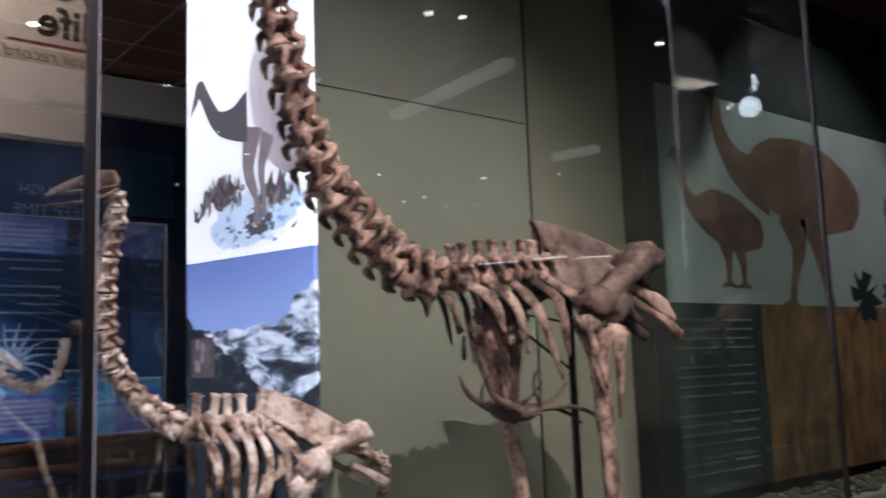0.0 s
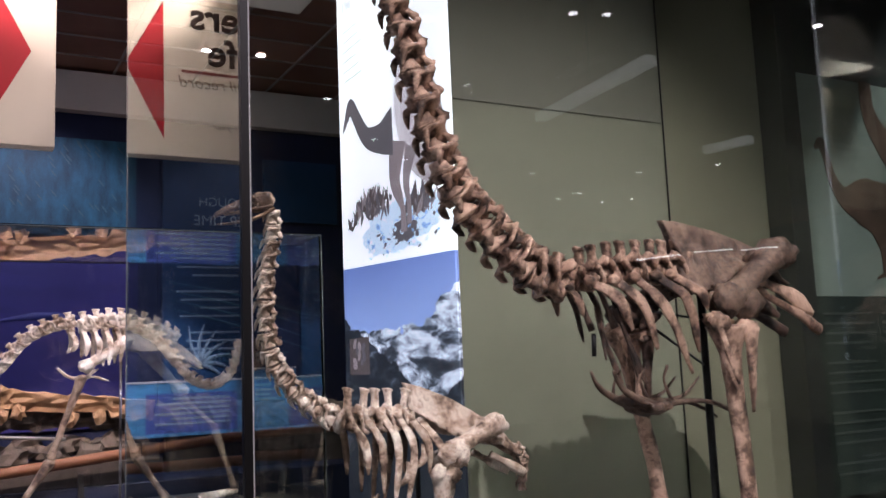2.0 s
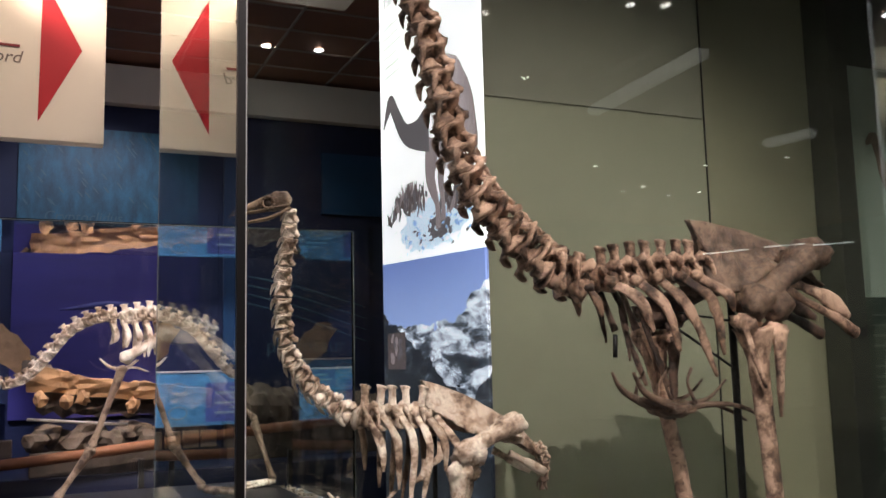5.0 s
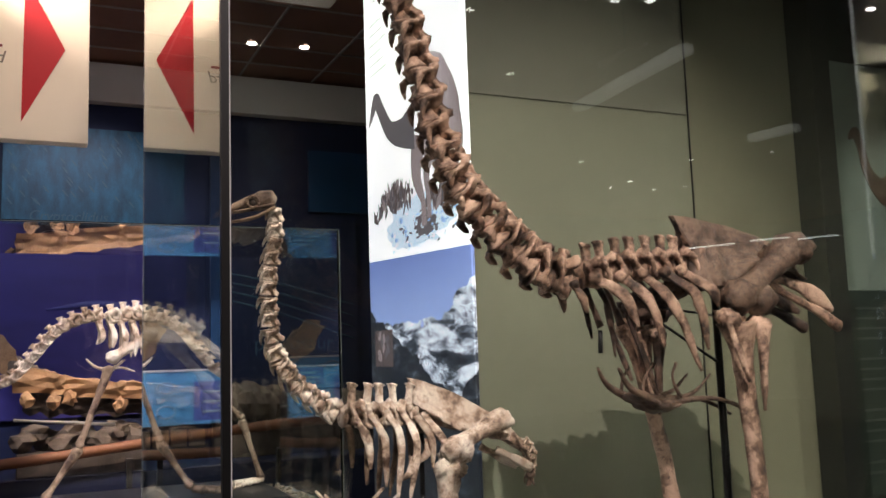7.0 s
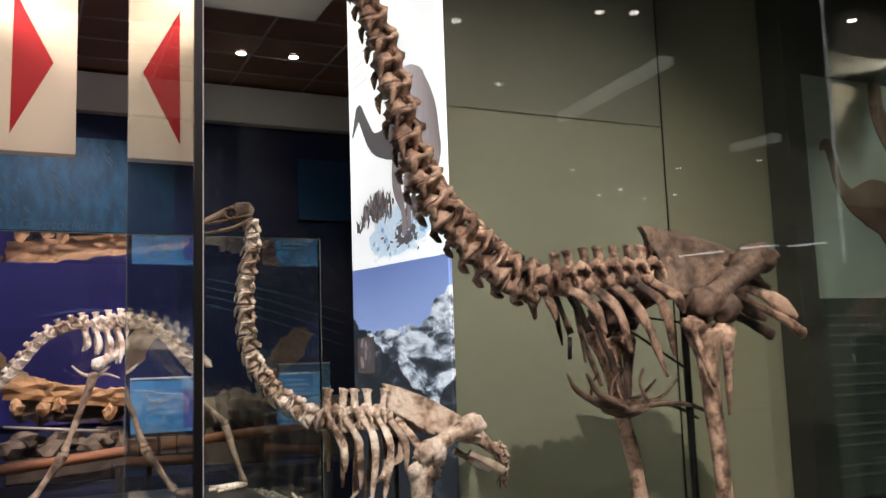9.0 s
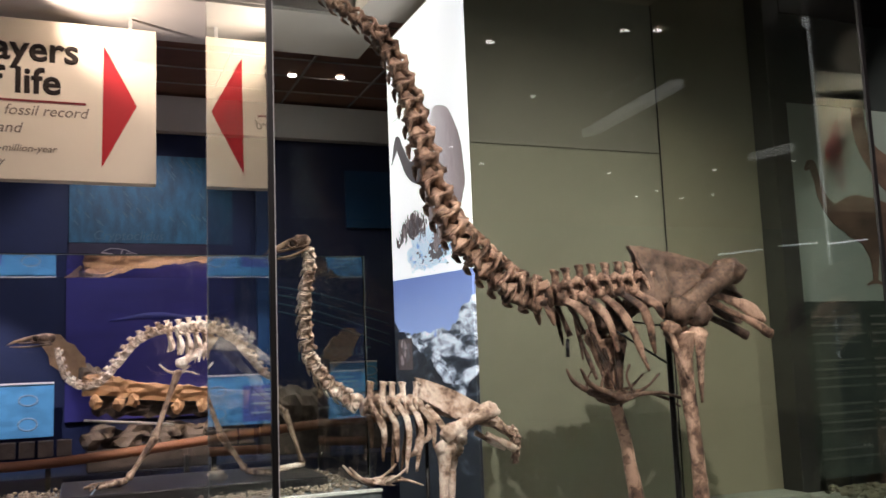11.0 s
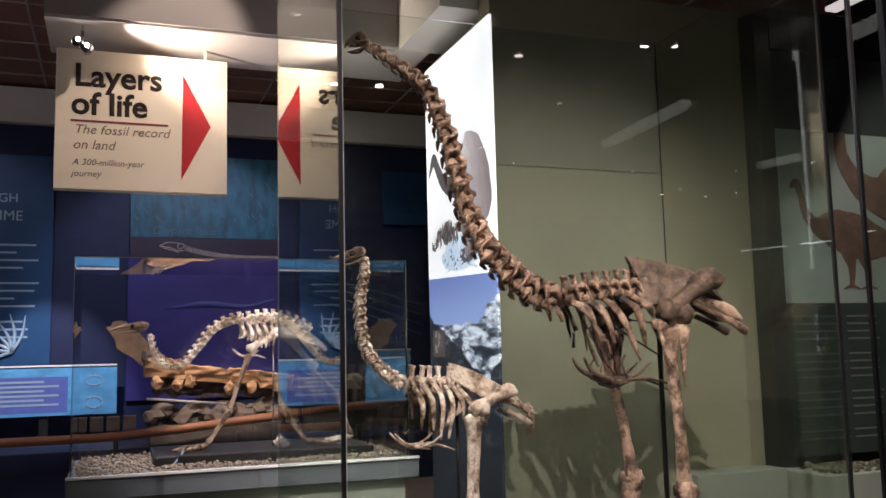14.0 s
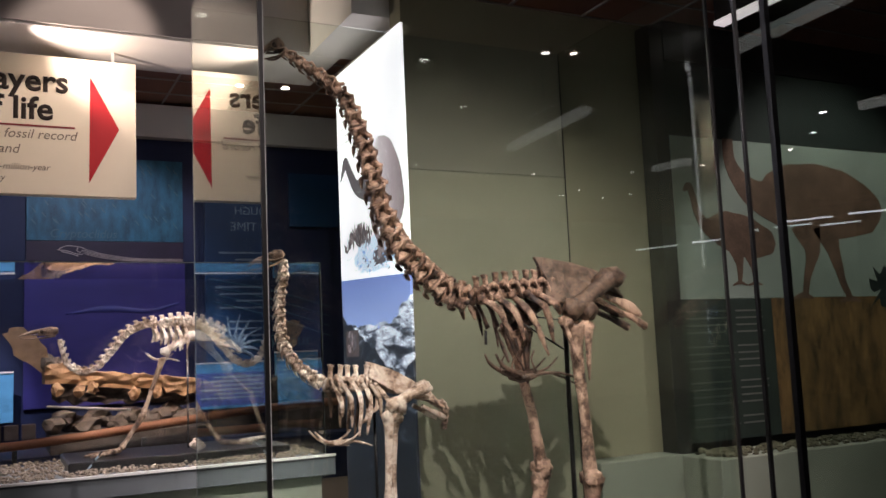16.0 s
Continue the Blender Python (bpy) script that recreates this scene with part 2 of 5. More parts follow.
def lightbox(name, strength):
    """A backlit print: white paper above, a blue band, snowy mountains and dark rock below."""
    m, t, b = nodes(name)
    c = t.nodes.new("ShaderNodeTexCoord")
    s = t.nodes.new("ShaderNodeSeparateXYZ")
    t.links.new(c.outputs["Object"], s.inputs[0])

    def math_node(op, a, v):
        n = t.nodes.new("ShaderNodeMath")
        n.operation = op
        for i, q in enumerate((a, v)):
            if isinstance(q, (int, float)):
                n.inputs[i].default_value = q
            else:
                t.links.new(q, n.inputs[i])
        return n.outputs[0]
    y, z = s.outputs[1], s.outputs[2]
    rough_n = noise_tex(t, 7, 7, 0.6, stretch=(1, 0.6, 1))
    mp = t.nodes.new("ShaderNodeMapping")
    mp.inputs["Scale"].default_value, mp.inputs["Rotation"].default_value = (1, 0.42, 1.3), (0.7, 0, 0)
    t.links.new(c.outputs["Object"], mp.inputs[0])
    sn = t.nodes.new("ShaderNodeTexNoise")
    sn.inputs["Scale"].default_value, sn.inputs["Detail"].default_value, sn.inputs["Roughness"].default_value, sn.inputs["Distortion"].default_value = 11, 9, 0.62, 0.4
    t.links.new(mp.outputs[0], sn.inputs["Vector"])
    snow_n = sn.outputs["Fac"]
    jag = math_node("MULTIPLY", math_node("SUBTRACT", rough_n, 0.5), 0.22)
    # skyline: a high snow peak, a level saddle, and a dark spur that comes down across the valley
    line = math_node("ADD", 1.69, math_node("MULTIPLY", math_node("MAXIMUM", math_node("SUBTRACT", 3.32, y), 0), 0.48))
    spur = math_node("SUBTRACT", 1.76, math_node("MULTIPLY", math_node("SUBTRACT", 4.21, y), 0.43))
    line = math_node("ADD", math_node("MAXIMUM", line, math_node("SUBTRACT", spur, 0.02)), jag)
    is_rock = math_node("LESS_THAN", z, line)
    depth = math_node("SUBTRACT", line, z)
    on_spur = math_node("LESS_THAN", z, math_node("ADD", spur, math_node("MULTIPLY", jag, 1.2)))
    low_rock = math_node("LESS_THAN", z, math_node("ADD", math_node("SUBTRACT", 1.5, math_node("MULTIPLY", math_node("SUBTRACT", y, 2.95), 0.75)), math_node("MULTIPLY", jag, 1.5)))
    low_side = math_node("LESS_THAN", z, math_node("ADD", 1.22, jag))
    dark = math_node("MULTIPLY", math_node("MAXIMUM", math_node("MAXIMUM", on_spur, low_rock), low_side), 0.18)
    lit = math_node("SUBTRACT", math_node("ADD", snow_n, math_node("MULTIPLY", depth, -0.12)), dark)
    snow = ramp(t, lit, [(0.3, (0.012, 0.015, 0.02)), (0.41, (0.04, 0.05, 0.066)), (0.46, (0.2, 0.23, 0.29)), (0.52, (0.46, 0.5, 0.58)), (0.64, (0.7, 0.73, 0.8))])
    blue = ramp(t, math_node("SUBTRACT", z, 1.4), [(0.15, (0.26, 0.36, 0.62)), (0.6, (0.14, 0.2, 0.46))])
    low = mixc(t, is_rock, blue, snow)
    edge = math_node("ADD", 1.84, math_node("MULTIPLY", y, 0.045))
    paper = ramp(t, noise_tex(t, 2.5, 3), [(0.35, (0.9, 0.9, 0.96)), (0.65, (1, 0.99, 0.99))])
    col = mixc(t, math_node("GREATER_THAN", z, edge), low, paper)
    t.links.new(col, b.inputs["Base Color"])
    t.links.new(col, b.inputs["Emission Color"])
    b.inputs["Emission Strength"].default_value = strength
    b.inputs["Roughness"].default_value = 0.4
    return m


POSTER = lightbox("backlit_mountain_print", 1.15)
PRINT_GREY = glow("mauve_grey_print", (0.36, 0.29, 0.3), 0.55)
PRINT_ICE = glow("pale_ice_print", (0.62, 0.74, 0.93), 0.9)
PRINT_PALE = glow("pale_lilac_print", (0.84, 0.79, 0.83), 0.9)
PRINT_DARK = glow("dark_slate_print", (0.15, 0.135, 0.15), 0.6)
PRINT_BLUE = glow("ice_blue_print", (0.3, 0.5, 0.8), 0.7)
PRINT_ROCK = glow("brown_rock_print", (0.12, 0.09, 0.09), 0.6)


def feather_print(name, strength):
    """Printed plumage: white paper fading to dusky mauve towards the back, with fine streaks."""
    m, t, b = nodes(name)
    c = t.nodes.new("ShaderNodeTexCoord")
    s = t.nodes.new("ShaderNodeSeparateXYZ")
    t.links.new(c.outputs["Object"], s.inputs[0])
    r = t.nodes.new("ShaderNodeMapRange")
    r.inputs["From Min"].default_value, r.inputs["From Max"].default_value = 3.62, 3.02
    t.links.new(s.outputs[1], r.inputs["Value"])
    tone = ramp(t, r.outputs[0], [(0.0, (0.9, 0.87, 0.9)), (0.3, (0.7, 0.63, 0.66)), (0.65, (0.45, 0.38, 0.4)), (1.0, (0.24, 0.19, 0.19))])
    streak = ramp(t, noise_tex(t, 14, 6, 0.65, stretch=(1, 2.6, 0.6)), [(0.3, (0.62, 0.58, 0.6)), (0.6, (1, 1, 1))])
    col = mixc(t, 0.6, tone, streak, "MULTIPLY")
    t.links.new(col, b.inputs["Base Color"])
    t.links.new(col, b.inputs["Emission Color"])
    b.inputs["Emission Strength"].default_value = strength
    return m


PRINT_BODY = feather_print("mauve_plumage_print", 0.85)
PRINT_INK = glow("grey_print_ink", (0.55, 0.55, 0.57), 0.8)

# ---- mesh helpers ----


def link_mesh(name, bm, material, smooth=False):
    me = bpy.data.meshes.new(name)
    bm.to_mesh(me)
    bm.free()
    me.materials.append(material)
    if smooth:
        me.polygons.foreach_set("use_smooth", [True] * len(me.polygons))
    return me


def part(name, bm, material, parent=None, label="", smooth=False, at=None):
    me = bm if isinstance(bm, bpy.types.Mesh) else link_mesh(name, bm, material, smooth)
    ob = new(name, me)
    if parent:
        ob.parent = parent
    if at is not None:
        ob.matrix_basis = at
    return tagged(ob, label) if label else ob


def thing(name, label, category, group="", kind="", at=None):
    ob = new(name)
    ob.empty_display_size = 0.1
    if at is not None:
        ob.matrix_basis = at
    return tagged(ob, label, category, group, kind)


def structure(name, bm, material, label, category):
    return tagged(part(name, bm, material), label, category, kind="structure")


def box(bm, x0, x1, y0, y1, z0, z1, bevel=0.0):
    r = bmesh.ops.create_cube(bm, size=1, matrix=Matrix.LocRotScale(((x0 + x1) / 2, (y0 + y1) / 2, (z0 + z1) / 2), None, (x1 - x0, y1 - y0, z1 - z0)))
    if bevel:
        edges = list({e for v in r["verts"] for e in v.link_edges})
        bmesh.ops.bevel(bm, geom=edges, offset=bevel, segments=1, affect="EDGES")
    return bm


def boxed(*a, bevel=0.0):
    return box(bmesh.new(), *a, bevel=bevel)


def blob(bm, centre, radii, rot=(0, 0, 0), sub=2, rough=0.12, seed=0.0, freq=2.2):
    r = bmesh.ops.create_icosphere(bm, subdivisions=sub, radius=1)
    m = Matrix.LocRotScale(centre, Euler([radians(a) for a in rot]), radii)
    for v in r["verts"]:
        p = v.co.copy()
        n = noise.noise(p * freq + Vector((seed * 7.3, seed * 3.1, seed)))
        v.co = m @ (p * (1 + rough * 2 * n))
    return r["verts"]


def smooth_path(pts, n):
    """Catmull-Rom through pts, n steps a span."""
    p = [Vector(q) for q in pts]
    p = [p[0] * 2 - p[1], *p, p[-1] * 2 - p[-2]]
    out = []
    for i in range(1, len(p) - 2):
        for k in range(n):
            u = k / n
            out.append(0.5 * (2 * p[i] + (p[i + 1] - p[i - 1]) * u + (2 * p[i - 1] - 5 * p[i] + 4 * p[i + 1] - p[i + 2]) * u * u + (3 * p[i] - p[i - 1] - 3 * p[i + 1] + p[i + 2]) * u ** 3))
    out.append(p[-2])
    return out


def tube(bm, pts, radii, sides=8, flat=1.0, n=4, rough=0.06, seed=0.0, side=(0, 1, 0)):
    """A tapering tube along pts; flat squeezes it across `side`."""
    path = smooth_path(pts, n)
    rings = []
    for i, c in enumerate(path):
        u = i / (len(path) - 1) * (len(radii) - 1)
        k = min(int(u), len(radii) - 2)
        r = radii[k] + (radii[k + 1] - radii[k]) * (u - k)
        t = (path[min(i + 1, len(path) - 1)] - path[max(i - 1, 0)]).normalized()
        a = Vector(side) - t * t.dot(Vector(side))
        a = a.normalized() if a.length > 1e-3 else t.orthogonal().normalized()
        b = t.cross(a)
        ring = []
        for s in range(sides):
            w = 2 * math.pi * s / sides
            q = r * (1 + rough * 2 * noise.noise(Vector((c.x * 25 + seed, c.y * 25 + math.cos(w), c.z * 25 + math.sin(w)))))
            ring.append(bm.verts.new(c + a * (math.cos(w) * q * flat) + b * (math.sin(w) * q)))
        rings.append(ring)
    for r0, r1 in zip(rings, rings[1:]):
        for s in range(sides):
            bm.faces.new((r0[s], r0[(s + 1) % sides], r1[(s + 1) % sides], r1[s]))
    bm.faces.new(rings[0][::-1])
    bm.faces.new(rings[-1])
    return bm


def words(name, text, height, m, material, parent, label="", shear=0.0, bold=0.0):
    """Lettering in the built-in font as a mesh; m puts its lower left corner, x along the line, y up."""
    cu = bpy.data.curves.new(name, "FONT")
    cu.body, cu.size, cu.shear, cu.extrude, cu.bevel_depth, cu.bevel_resolution, cu.resolution_u = text, height / 0.7, shear, 0.0015, bold, 0, 3
    tmp = bpy.data.objects.new(name, cu)
    scene.collection.objects.link(tmp)
    me = bpy.data.meshes.new_from_object(tmp.evaluated_get(bpy.context.evaluated_depsgraph_get()))
    bpy.data.objects.remove(tmp)
    me.materials.clear()
    me.materials.append(material)
    return part(name, me, material, parent, label, at=m)


def upright(x, y, z):
    """A frame in a plane that faces -y."""
    return pose(x, y, z, 90, 0, 0)


def flat_shape(points, depth, m):
    """A thin plate with the outline of points (u, v), in the frame m."""
    bm = bmesh.new()
    top = [bm.verts.new(m @ Vector((u, v, depth))) for u, v in points]
    low = [bm.verts.new(m @ Vector((u, v, 0))) for u, v in points]
    bm.faces.new(top)
    bm.faces.new(low[::-1])
    k = len(points)
    for i in range(k):
        bm.faces.new((low[i], low[(i + 1) % k], top[(i + 1) % k], top[i]))
    bmesh.ops.recalc_face_normals(bm, faces=bm.faces)
    return bm


# ---- the room ----
structure("floor", boxed(-9, 20, -16, 12, -0.2, 0), FLOOR, "dark carpeted museum gallery floor", "floor")
bm = boxed(-9, 20, -16, 12.2, 5.0, 5.2)
for i in range(24):
    box(bm, -9, 14, 3.2 + i * 0.6 - 0.012, 3.2 + i * 0.6 + 0.012, 4.985, 5.0) if i < 15 else None
for i in range(12):
    box(bm, -3 + i * 0.9 - 0.012, -3 + i * 0.9 + 0.012, 3.2, 12, 4.98, 4.998)
ceiling = structure("ceiling", bm, CEIL, "brown tiled gallery ceiling with pale metal grid", "ceiling")
ceiling.data.materials.append(TBAR)
for p in ceiling.data.polygons[6:]:
    p.material_index = 1
# paler than the main floor, added to bounce light onto the far ceiling
structure("floor_far", boxed(-9, 9, 4.7, 10.3, 0.0, 0.012), paint("pale_bounce_floor", (0.24, 0.19, 0.15), 0.5, 0.15, 2, 80, 0.1), "pale far gallery floor added to bounce light upwards", "floor")
structure("wall_north", boxed(-9, 20, 12, 12.2, 0, 5), NAVY, "navy blue painted far gallery wall", "wall")
structure("wall_south", boxed(-9, 20, -16.2, -16, 0, 5), ROOM, "dark painted gallery wall", "wall")
structure("wall_west", boxed(-9.2, -9, -16, 12, 0, 5), ROOM, "dark painted gallery side wall", "wall")
structure("wall_east", boxed(20, 20.2, -16, 12, 0, 5), ROOM, "dark painted gallery side wall", "wall")

# partition with the blue sea displays
structure("wall_1", boxed(-9, 7, 10.35, 10.55, 0, 4.5), NAVY, "navy blue display partition behind the sea fossils", "wall")
structure("trim_beam", boxed(-9, 7, 10.2, 10.55, 4.5, 4.95), SOFFIT, "grey plaster beam above the blue partition", "beam")
# partition behind the large case and its mural
structure("wall_2", boxed(1.8, 3.74, 3.03, 3.2, 0, 3.8), BEIGE, "buff painted partition behind the skeleton case", "wall")
structure("wall_3", boxed(3.74, 9.0, 3.03, 3.2, 0, 3.8), ROOM, "dark partition behind the painted mural", "wall")

# ---- glass case with two skeletons ----
X0, X1, Y0, Y1, ZB, ZT = 0.49, 2.97, 1.57, 3.0, 0.36, 3.49
case = thing("glass_case", "tall frameless glass display case with black corner joints", "display case")
part("base", boxed(X0 - 0.02, X1 + 0.02, Y0 - 0.02, Y1 + 0.01, 0.0, ZB, bevel=0.006), SAGE_BASE, case, "pale sage base")
# added below view: keeps bounce light off the backboard's shadows
part("deck", boxed(X0 + 0.012, X1 - 0.012, Y0 + 0.012, Y1 - 0.015, ZB + 0.001, ZB + 0.02), FLOOR, case, "unseen dark deck added to cut bounce light")
for nm, a in (("front_pane", (X0 + 0.006, X1 - 0.006, Y0 - 0.005, Y0 + 0.005)), ("left_pane", (X0 - 0.005, X0 + 0.005, Y0 + 0.006, Y1 - 0.004)),
              ("right_pane", (X1 - 0.005, X1 + 0.005, Y0 + 0.006, Y1 - 0.004)), ("rear_pane", (X0 + 0.006, 1.79, Y1 - 0.01, Y1))):
    p = part(nm, boxed(*a, ZB, ZT), GLASS, case)
    p.visible_shadow = False
for nm, cx, cy, w in (("front_joint", X0, Y0, 0.0085), ("front_joint", X1, Y0, 0.009), ("rear_joint", X1, Y1 - 0.006, 0.004)):
    part(nm, boxed(cx - w, cx + w, cy - w, cy + w, ZB, ZT), BLACK, case, "black silicone corner joint")
# white strip stands for the highlight along the black joint
part("joint_highlight", boxed(X0 + 0.0088, X0 + 0.0112, Y0 - 0.008, Y0 - 0.0055, ZB, ZT), WHITE_TRIM, case, "thin white strip painted as the joint's highlight")
part("rear_joint", boxed(X0 - 0.0055, X0 + 0.0055, Y1 - 0.012, Y1 + 0.001, ZB, ZT), EDGE, case, "polished glass edge")
part("lower_backboard", boxed(1.8, X1, Y1, 3.028, ZB, 2.617), GREEN, case, "sage green painted backboard")
part("upper_backboard", boxed(1.8, X1, Y1, 3.028, 2.627, ZT), GREEN_UP, case, "grey green upper backboard")
part("board_joint", boxed(1.8, X1, Y1 + 0.006, 3.027, 2.617, 2.627), GREEN_UP, case)

# backlit print on the partition's end
px = 1.8
panel = thing("lightbox_panel", "tall backlit panel printed with snowy mountains and a bird", "light box")
part("print", boxed(px - 0.02, px - 0.002, 2.998, 4.21, 0.3, 3.57), POSTER, panel, "backlit white and blue mountain print")
part("housing", boxed(px, px + 0.16, 3.21, 4.21, 0.0, 3.6), FASCIA, panel, "grey housing")
PM = Matrix(((0, 0, -1, px - 0.0205), (-1, 0, 0, 0), (0, 1, 0, 0), (0, 0, 0, 1)))


def oval(cu, cv, ru, rv, n=28, tilt=0.0, rough=0.0, seed=0.0, freq=3.0):
    out = []
    for i in range(n):
        w = 2 * math.pi * i / n
        k = 1 + rough * noise.noise(Vector((math.cos(w) * freq, math.sin(w) * freq, seed)))
        u, v = math.cos(w) * ru * k, math.sin(w) * rv * k
        c, s = math.cos(tilt), math.sin(tilt)
        out.append((cu + u * c - v * s, cv + u * s + v * c))
    return out


def ribbon(pts, radii):
    """Outline of a stroke of varying width through (u, v) points."""
    path = smooth_path([(u, v, 0) for u, v in pts], 5)
    left, right = [], []
    for i, c in enumerate(path):
        k = i / (len(path) - 1) * (len(radii) - 1)
        j = min(int(k), len(radii) - 2)
        r = radii[j] + (radii[j + 1] - radii[j]) * (k - j)
        t = (path[min(i + 1, len(path) - 1)] - path[max(i - 1, 0)]).normalized()
        left.append((c.x - t.y * r, c.y + t.x * r))
        right.append((c.x + t.y * r, c.y - t.x * r))
    return left + right[::-1]


# u runs towards the viewer: u = -y
for nm, pts, mt, lift in (
        ("printed_ice", oval(-3.5, 2.16, 0.44, 0.12, 120, 0.05, 0.25, 2.0, 5), PRINT_ICE, 0.0004),
        ("printed_rock", oval(-3.45, 2.13, 0.13, 0.055, 90, 0, 0.35, 11.0, 4.5), PRINT_DARK, 0.0012),
        ("printed_body", oval(-3.28, 2.615, 0.345, 0.205, 44, -1.02, 0.06, 1.0), PRINT_BODY, 0.0013),
        ("printed_leg", ribbon([(-3.5, 2.56), (-3.54, 2.38), (-3.47, 2.24), (-3.46, 2.12)], [0.09, 0.055, 0.022, 0.03]), PRINT_GREY, 0.0025),
        ("printed_leg", ribbon([(-3.36, 2.5), (-3.42, 2.36), (-3.4, 2.24), (-3.4, 2.15)], [0.06, 0.035, 0.018, 0.026]), PRINT_GREY, 0.0023),
        ("printed_neck", ribbon([(-3.55, 2.62), (-3.7, 2.62), (-3.86, 2.67), (-3.98, 2.8), (-4.05, 2.88), (-4.1, 2.83), (-4.16, 2.76)], [0.12, 0.075, 0.05, 0.042, 0.04, 0.028, 0.004]), PRINT_DARK, 0.003)):
    part(nm, flat_shape(pts, lift, PM), mt, panel)
# ragged dark tussocks and broken ice behind the printed bird
tuft = random.Random(21)
for i in range(120):
    cu = tuft.gauss(-3.84, 0.11) if i < 85 else tuft.gauss(-3.3, 0.09)
    cu = min(max(cu, -4.1), -3.1)
    cv = 2.27 + 0.045 * tuft.uniform(-1, 1) + (0.05 * (1 - abs(cu + 3.84) / 0.3) if i < 85 else -0.03)
    ln, lean = tuft.uniform(0.02, 0.07), tuft.uniform(-0.04, 0.04)
    part("printed_tussock", flat_shape(ribbon([(cu - lean, cv - ln * 0.7), (cu + 0.012 * tuft.uniform(-1, 1), cv), (cu + lean, cv + ln)],
                                              [0.004, tuft.uniform(0.008, 0.024), 0.002]), 0.0005 + 0.000006 * i, PM), (PRINT_ROCK, PRINT_DARK, PRINT_GREY)[i % 5 // 2], panel)
for i in range(110):
    cu, cv = tuft.gauss(-3.48, 0.19), 2.13 + tuft.uniform(-0.1, 0.08)
    part("printed_ice", flat_shape(oval(cu, cv, tuft.uniform(0.006, 0.028), tuft.uniform(0.004, 0.014), 12, tuft.uniform(-0.5, 0.5), 0.5, i * 1.7), 0.0008 + 0.000005 * i, PM),
         (PRINT_BLUE, PRINT_ICE, PRINT_PALE, PRINT_BLUE, PRINT_DARK, PRINT_ICE)[i % 6], panel)
# small boxed picture printed over the dark slope
part("printed_card", flat_shape([(-4.15, 1.475), (-3.9, 1.475), (-3.9, 1.66), (-4.15, 1.66)], 0.0006, PM), PRINT_ROCK, panel)
for i in range(9):
    cu, cv = -4.03 + tuft.uniform(-0.07, 0.07), 1.575 + tuft.uniform(-0.06, 0.06)
    part("printed_card_mark", flat_shape(oval(cu, cv, 0.03, 0.018, 12, i * 0.7, 0.5, i * 2.1), 0.0011 + 0.00004 * i, PM), (PRINT_GREY, PRINT_DARK)[i % 2], panel)
for i in range(6):
    part("print_line", flat_shape([(-4.15, 3.30 - i * 0.055), (-3.95 + 0.03 * (i % 3), 3.30 - i * 0.055), (-3.95 + 0.03 * (i % 3), 3.31 - i * 0.055), (-4.15, 3.31 - i * 0.055)], 0.001, PM), PRINT_INK, panel)
words("print_heading", "The", 0.06, PM @ pose(-4.15, 3.42, 0.001), PRINT_INK, panel)

# ---- bones ----


def vertebra_mesh(name, material, spine, seed, wide=1.0, spur=1.0):
    """One vertebra of unit length: y runs tailwards, z is the back, x is the side."""
    bm = bmesh.new()
    tube(bm, [(0, -0.5, -0.12), (0, -0.2, -0.15), (0, 0.15, -0.15), (0, 0.5, -0.12)], [0.34, 0.24, 0.2, 0.22, 0.33], 12, n=3, rough=0.1, seed=seed)
    blob(bm, (0, -0.04, 0.13), (0.24 * wide, 0.36, 0.2), sub=3, rough=0.16, seed=seed, freq=3)
    for s in (-1, 1):
        # fore and hind joint arms
        tube(bm, [(s * 0.14, -0.02, 0.12), (s * 0.33 * wide, -0.28, 0.13), (s * 0.42 * wide, -0.55, 0.2)], [0.15, 0.14, 0.17, 0.09], 8, 0.8, 4, 0.22, seed + s)
        tube(bm, [(s * 0.12, 0.0, 0.18), (s * 0.26 * wide, 0.25, 0.26), (s * 0.36 * wide, 0.52, 0.28)], [0.16, 0.11, 0.17, 0.07], 8, 0.7, 4, 0.18, seed + 2 * s)
        # the ring round the side opening, and the rib stub behind it
        tube(bm, [(s * 0.36 * wide, -0.34, 0.1), (s * 0.47 * wide, -0.3, -0.1), (s * 0.36 * wide, -0.26, -0.3)], [0.1, 0.085, 0.12], 7, 1, 4, 0.18, seed + 3 * s)
        tube(bm, [(s * 0.2, -0.3, -0.24), (s * 0.4 * wide, -0.24, -0.3), (s * 0.36 * wide, 0.12, -0.36 - 0.05 * spur), (s * 0.31 * wide, 0.26 + 0.2 * spur, -0.36 - 0.12 * spur)], [0.11, 0.11, 0.07, 0.02], 7, n=3, rough=0.16, seed=seed)
    if spine > 0:
        tube(bm, [(0, 0.0, 0.12), (0, 0.05, 0.3 + spine * 0.5), (0, 0.04, 0.3 + spine)], [0.3, 0.24, 0.23, 0.28], 8, flat=0.5, n=3, rough=0.12, seed=seed, side=(1, 0, 0))
        blob(bm, (0, 0.04, 0.29 + spine), (0.15, 0.33, 0.075), (-6, 0, 0), 2, 0.25, seed + 5)
    else:
        blob(bm, (0, 0.12, 0.32), (0.08, 0.2, 0.1), (20, 0, 0), 2, 0.25, seed + 5)
    return link_mesh(name, bm, material, True)


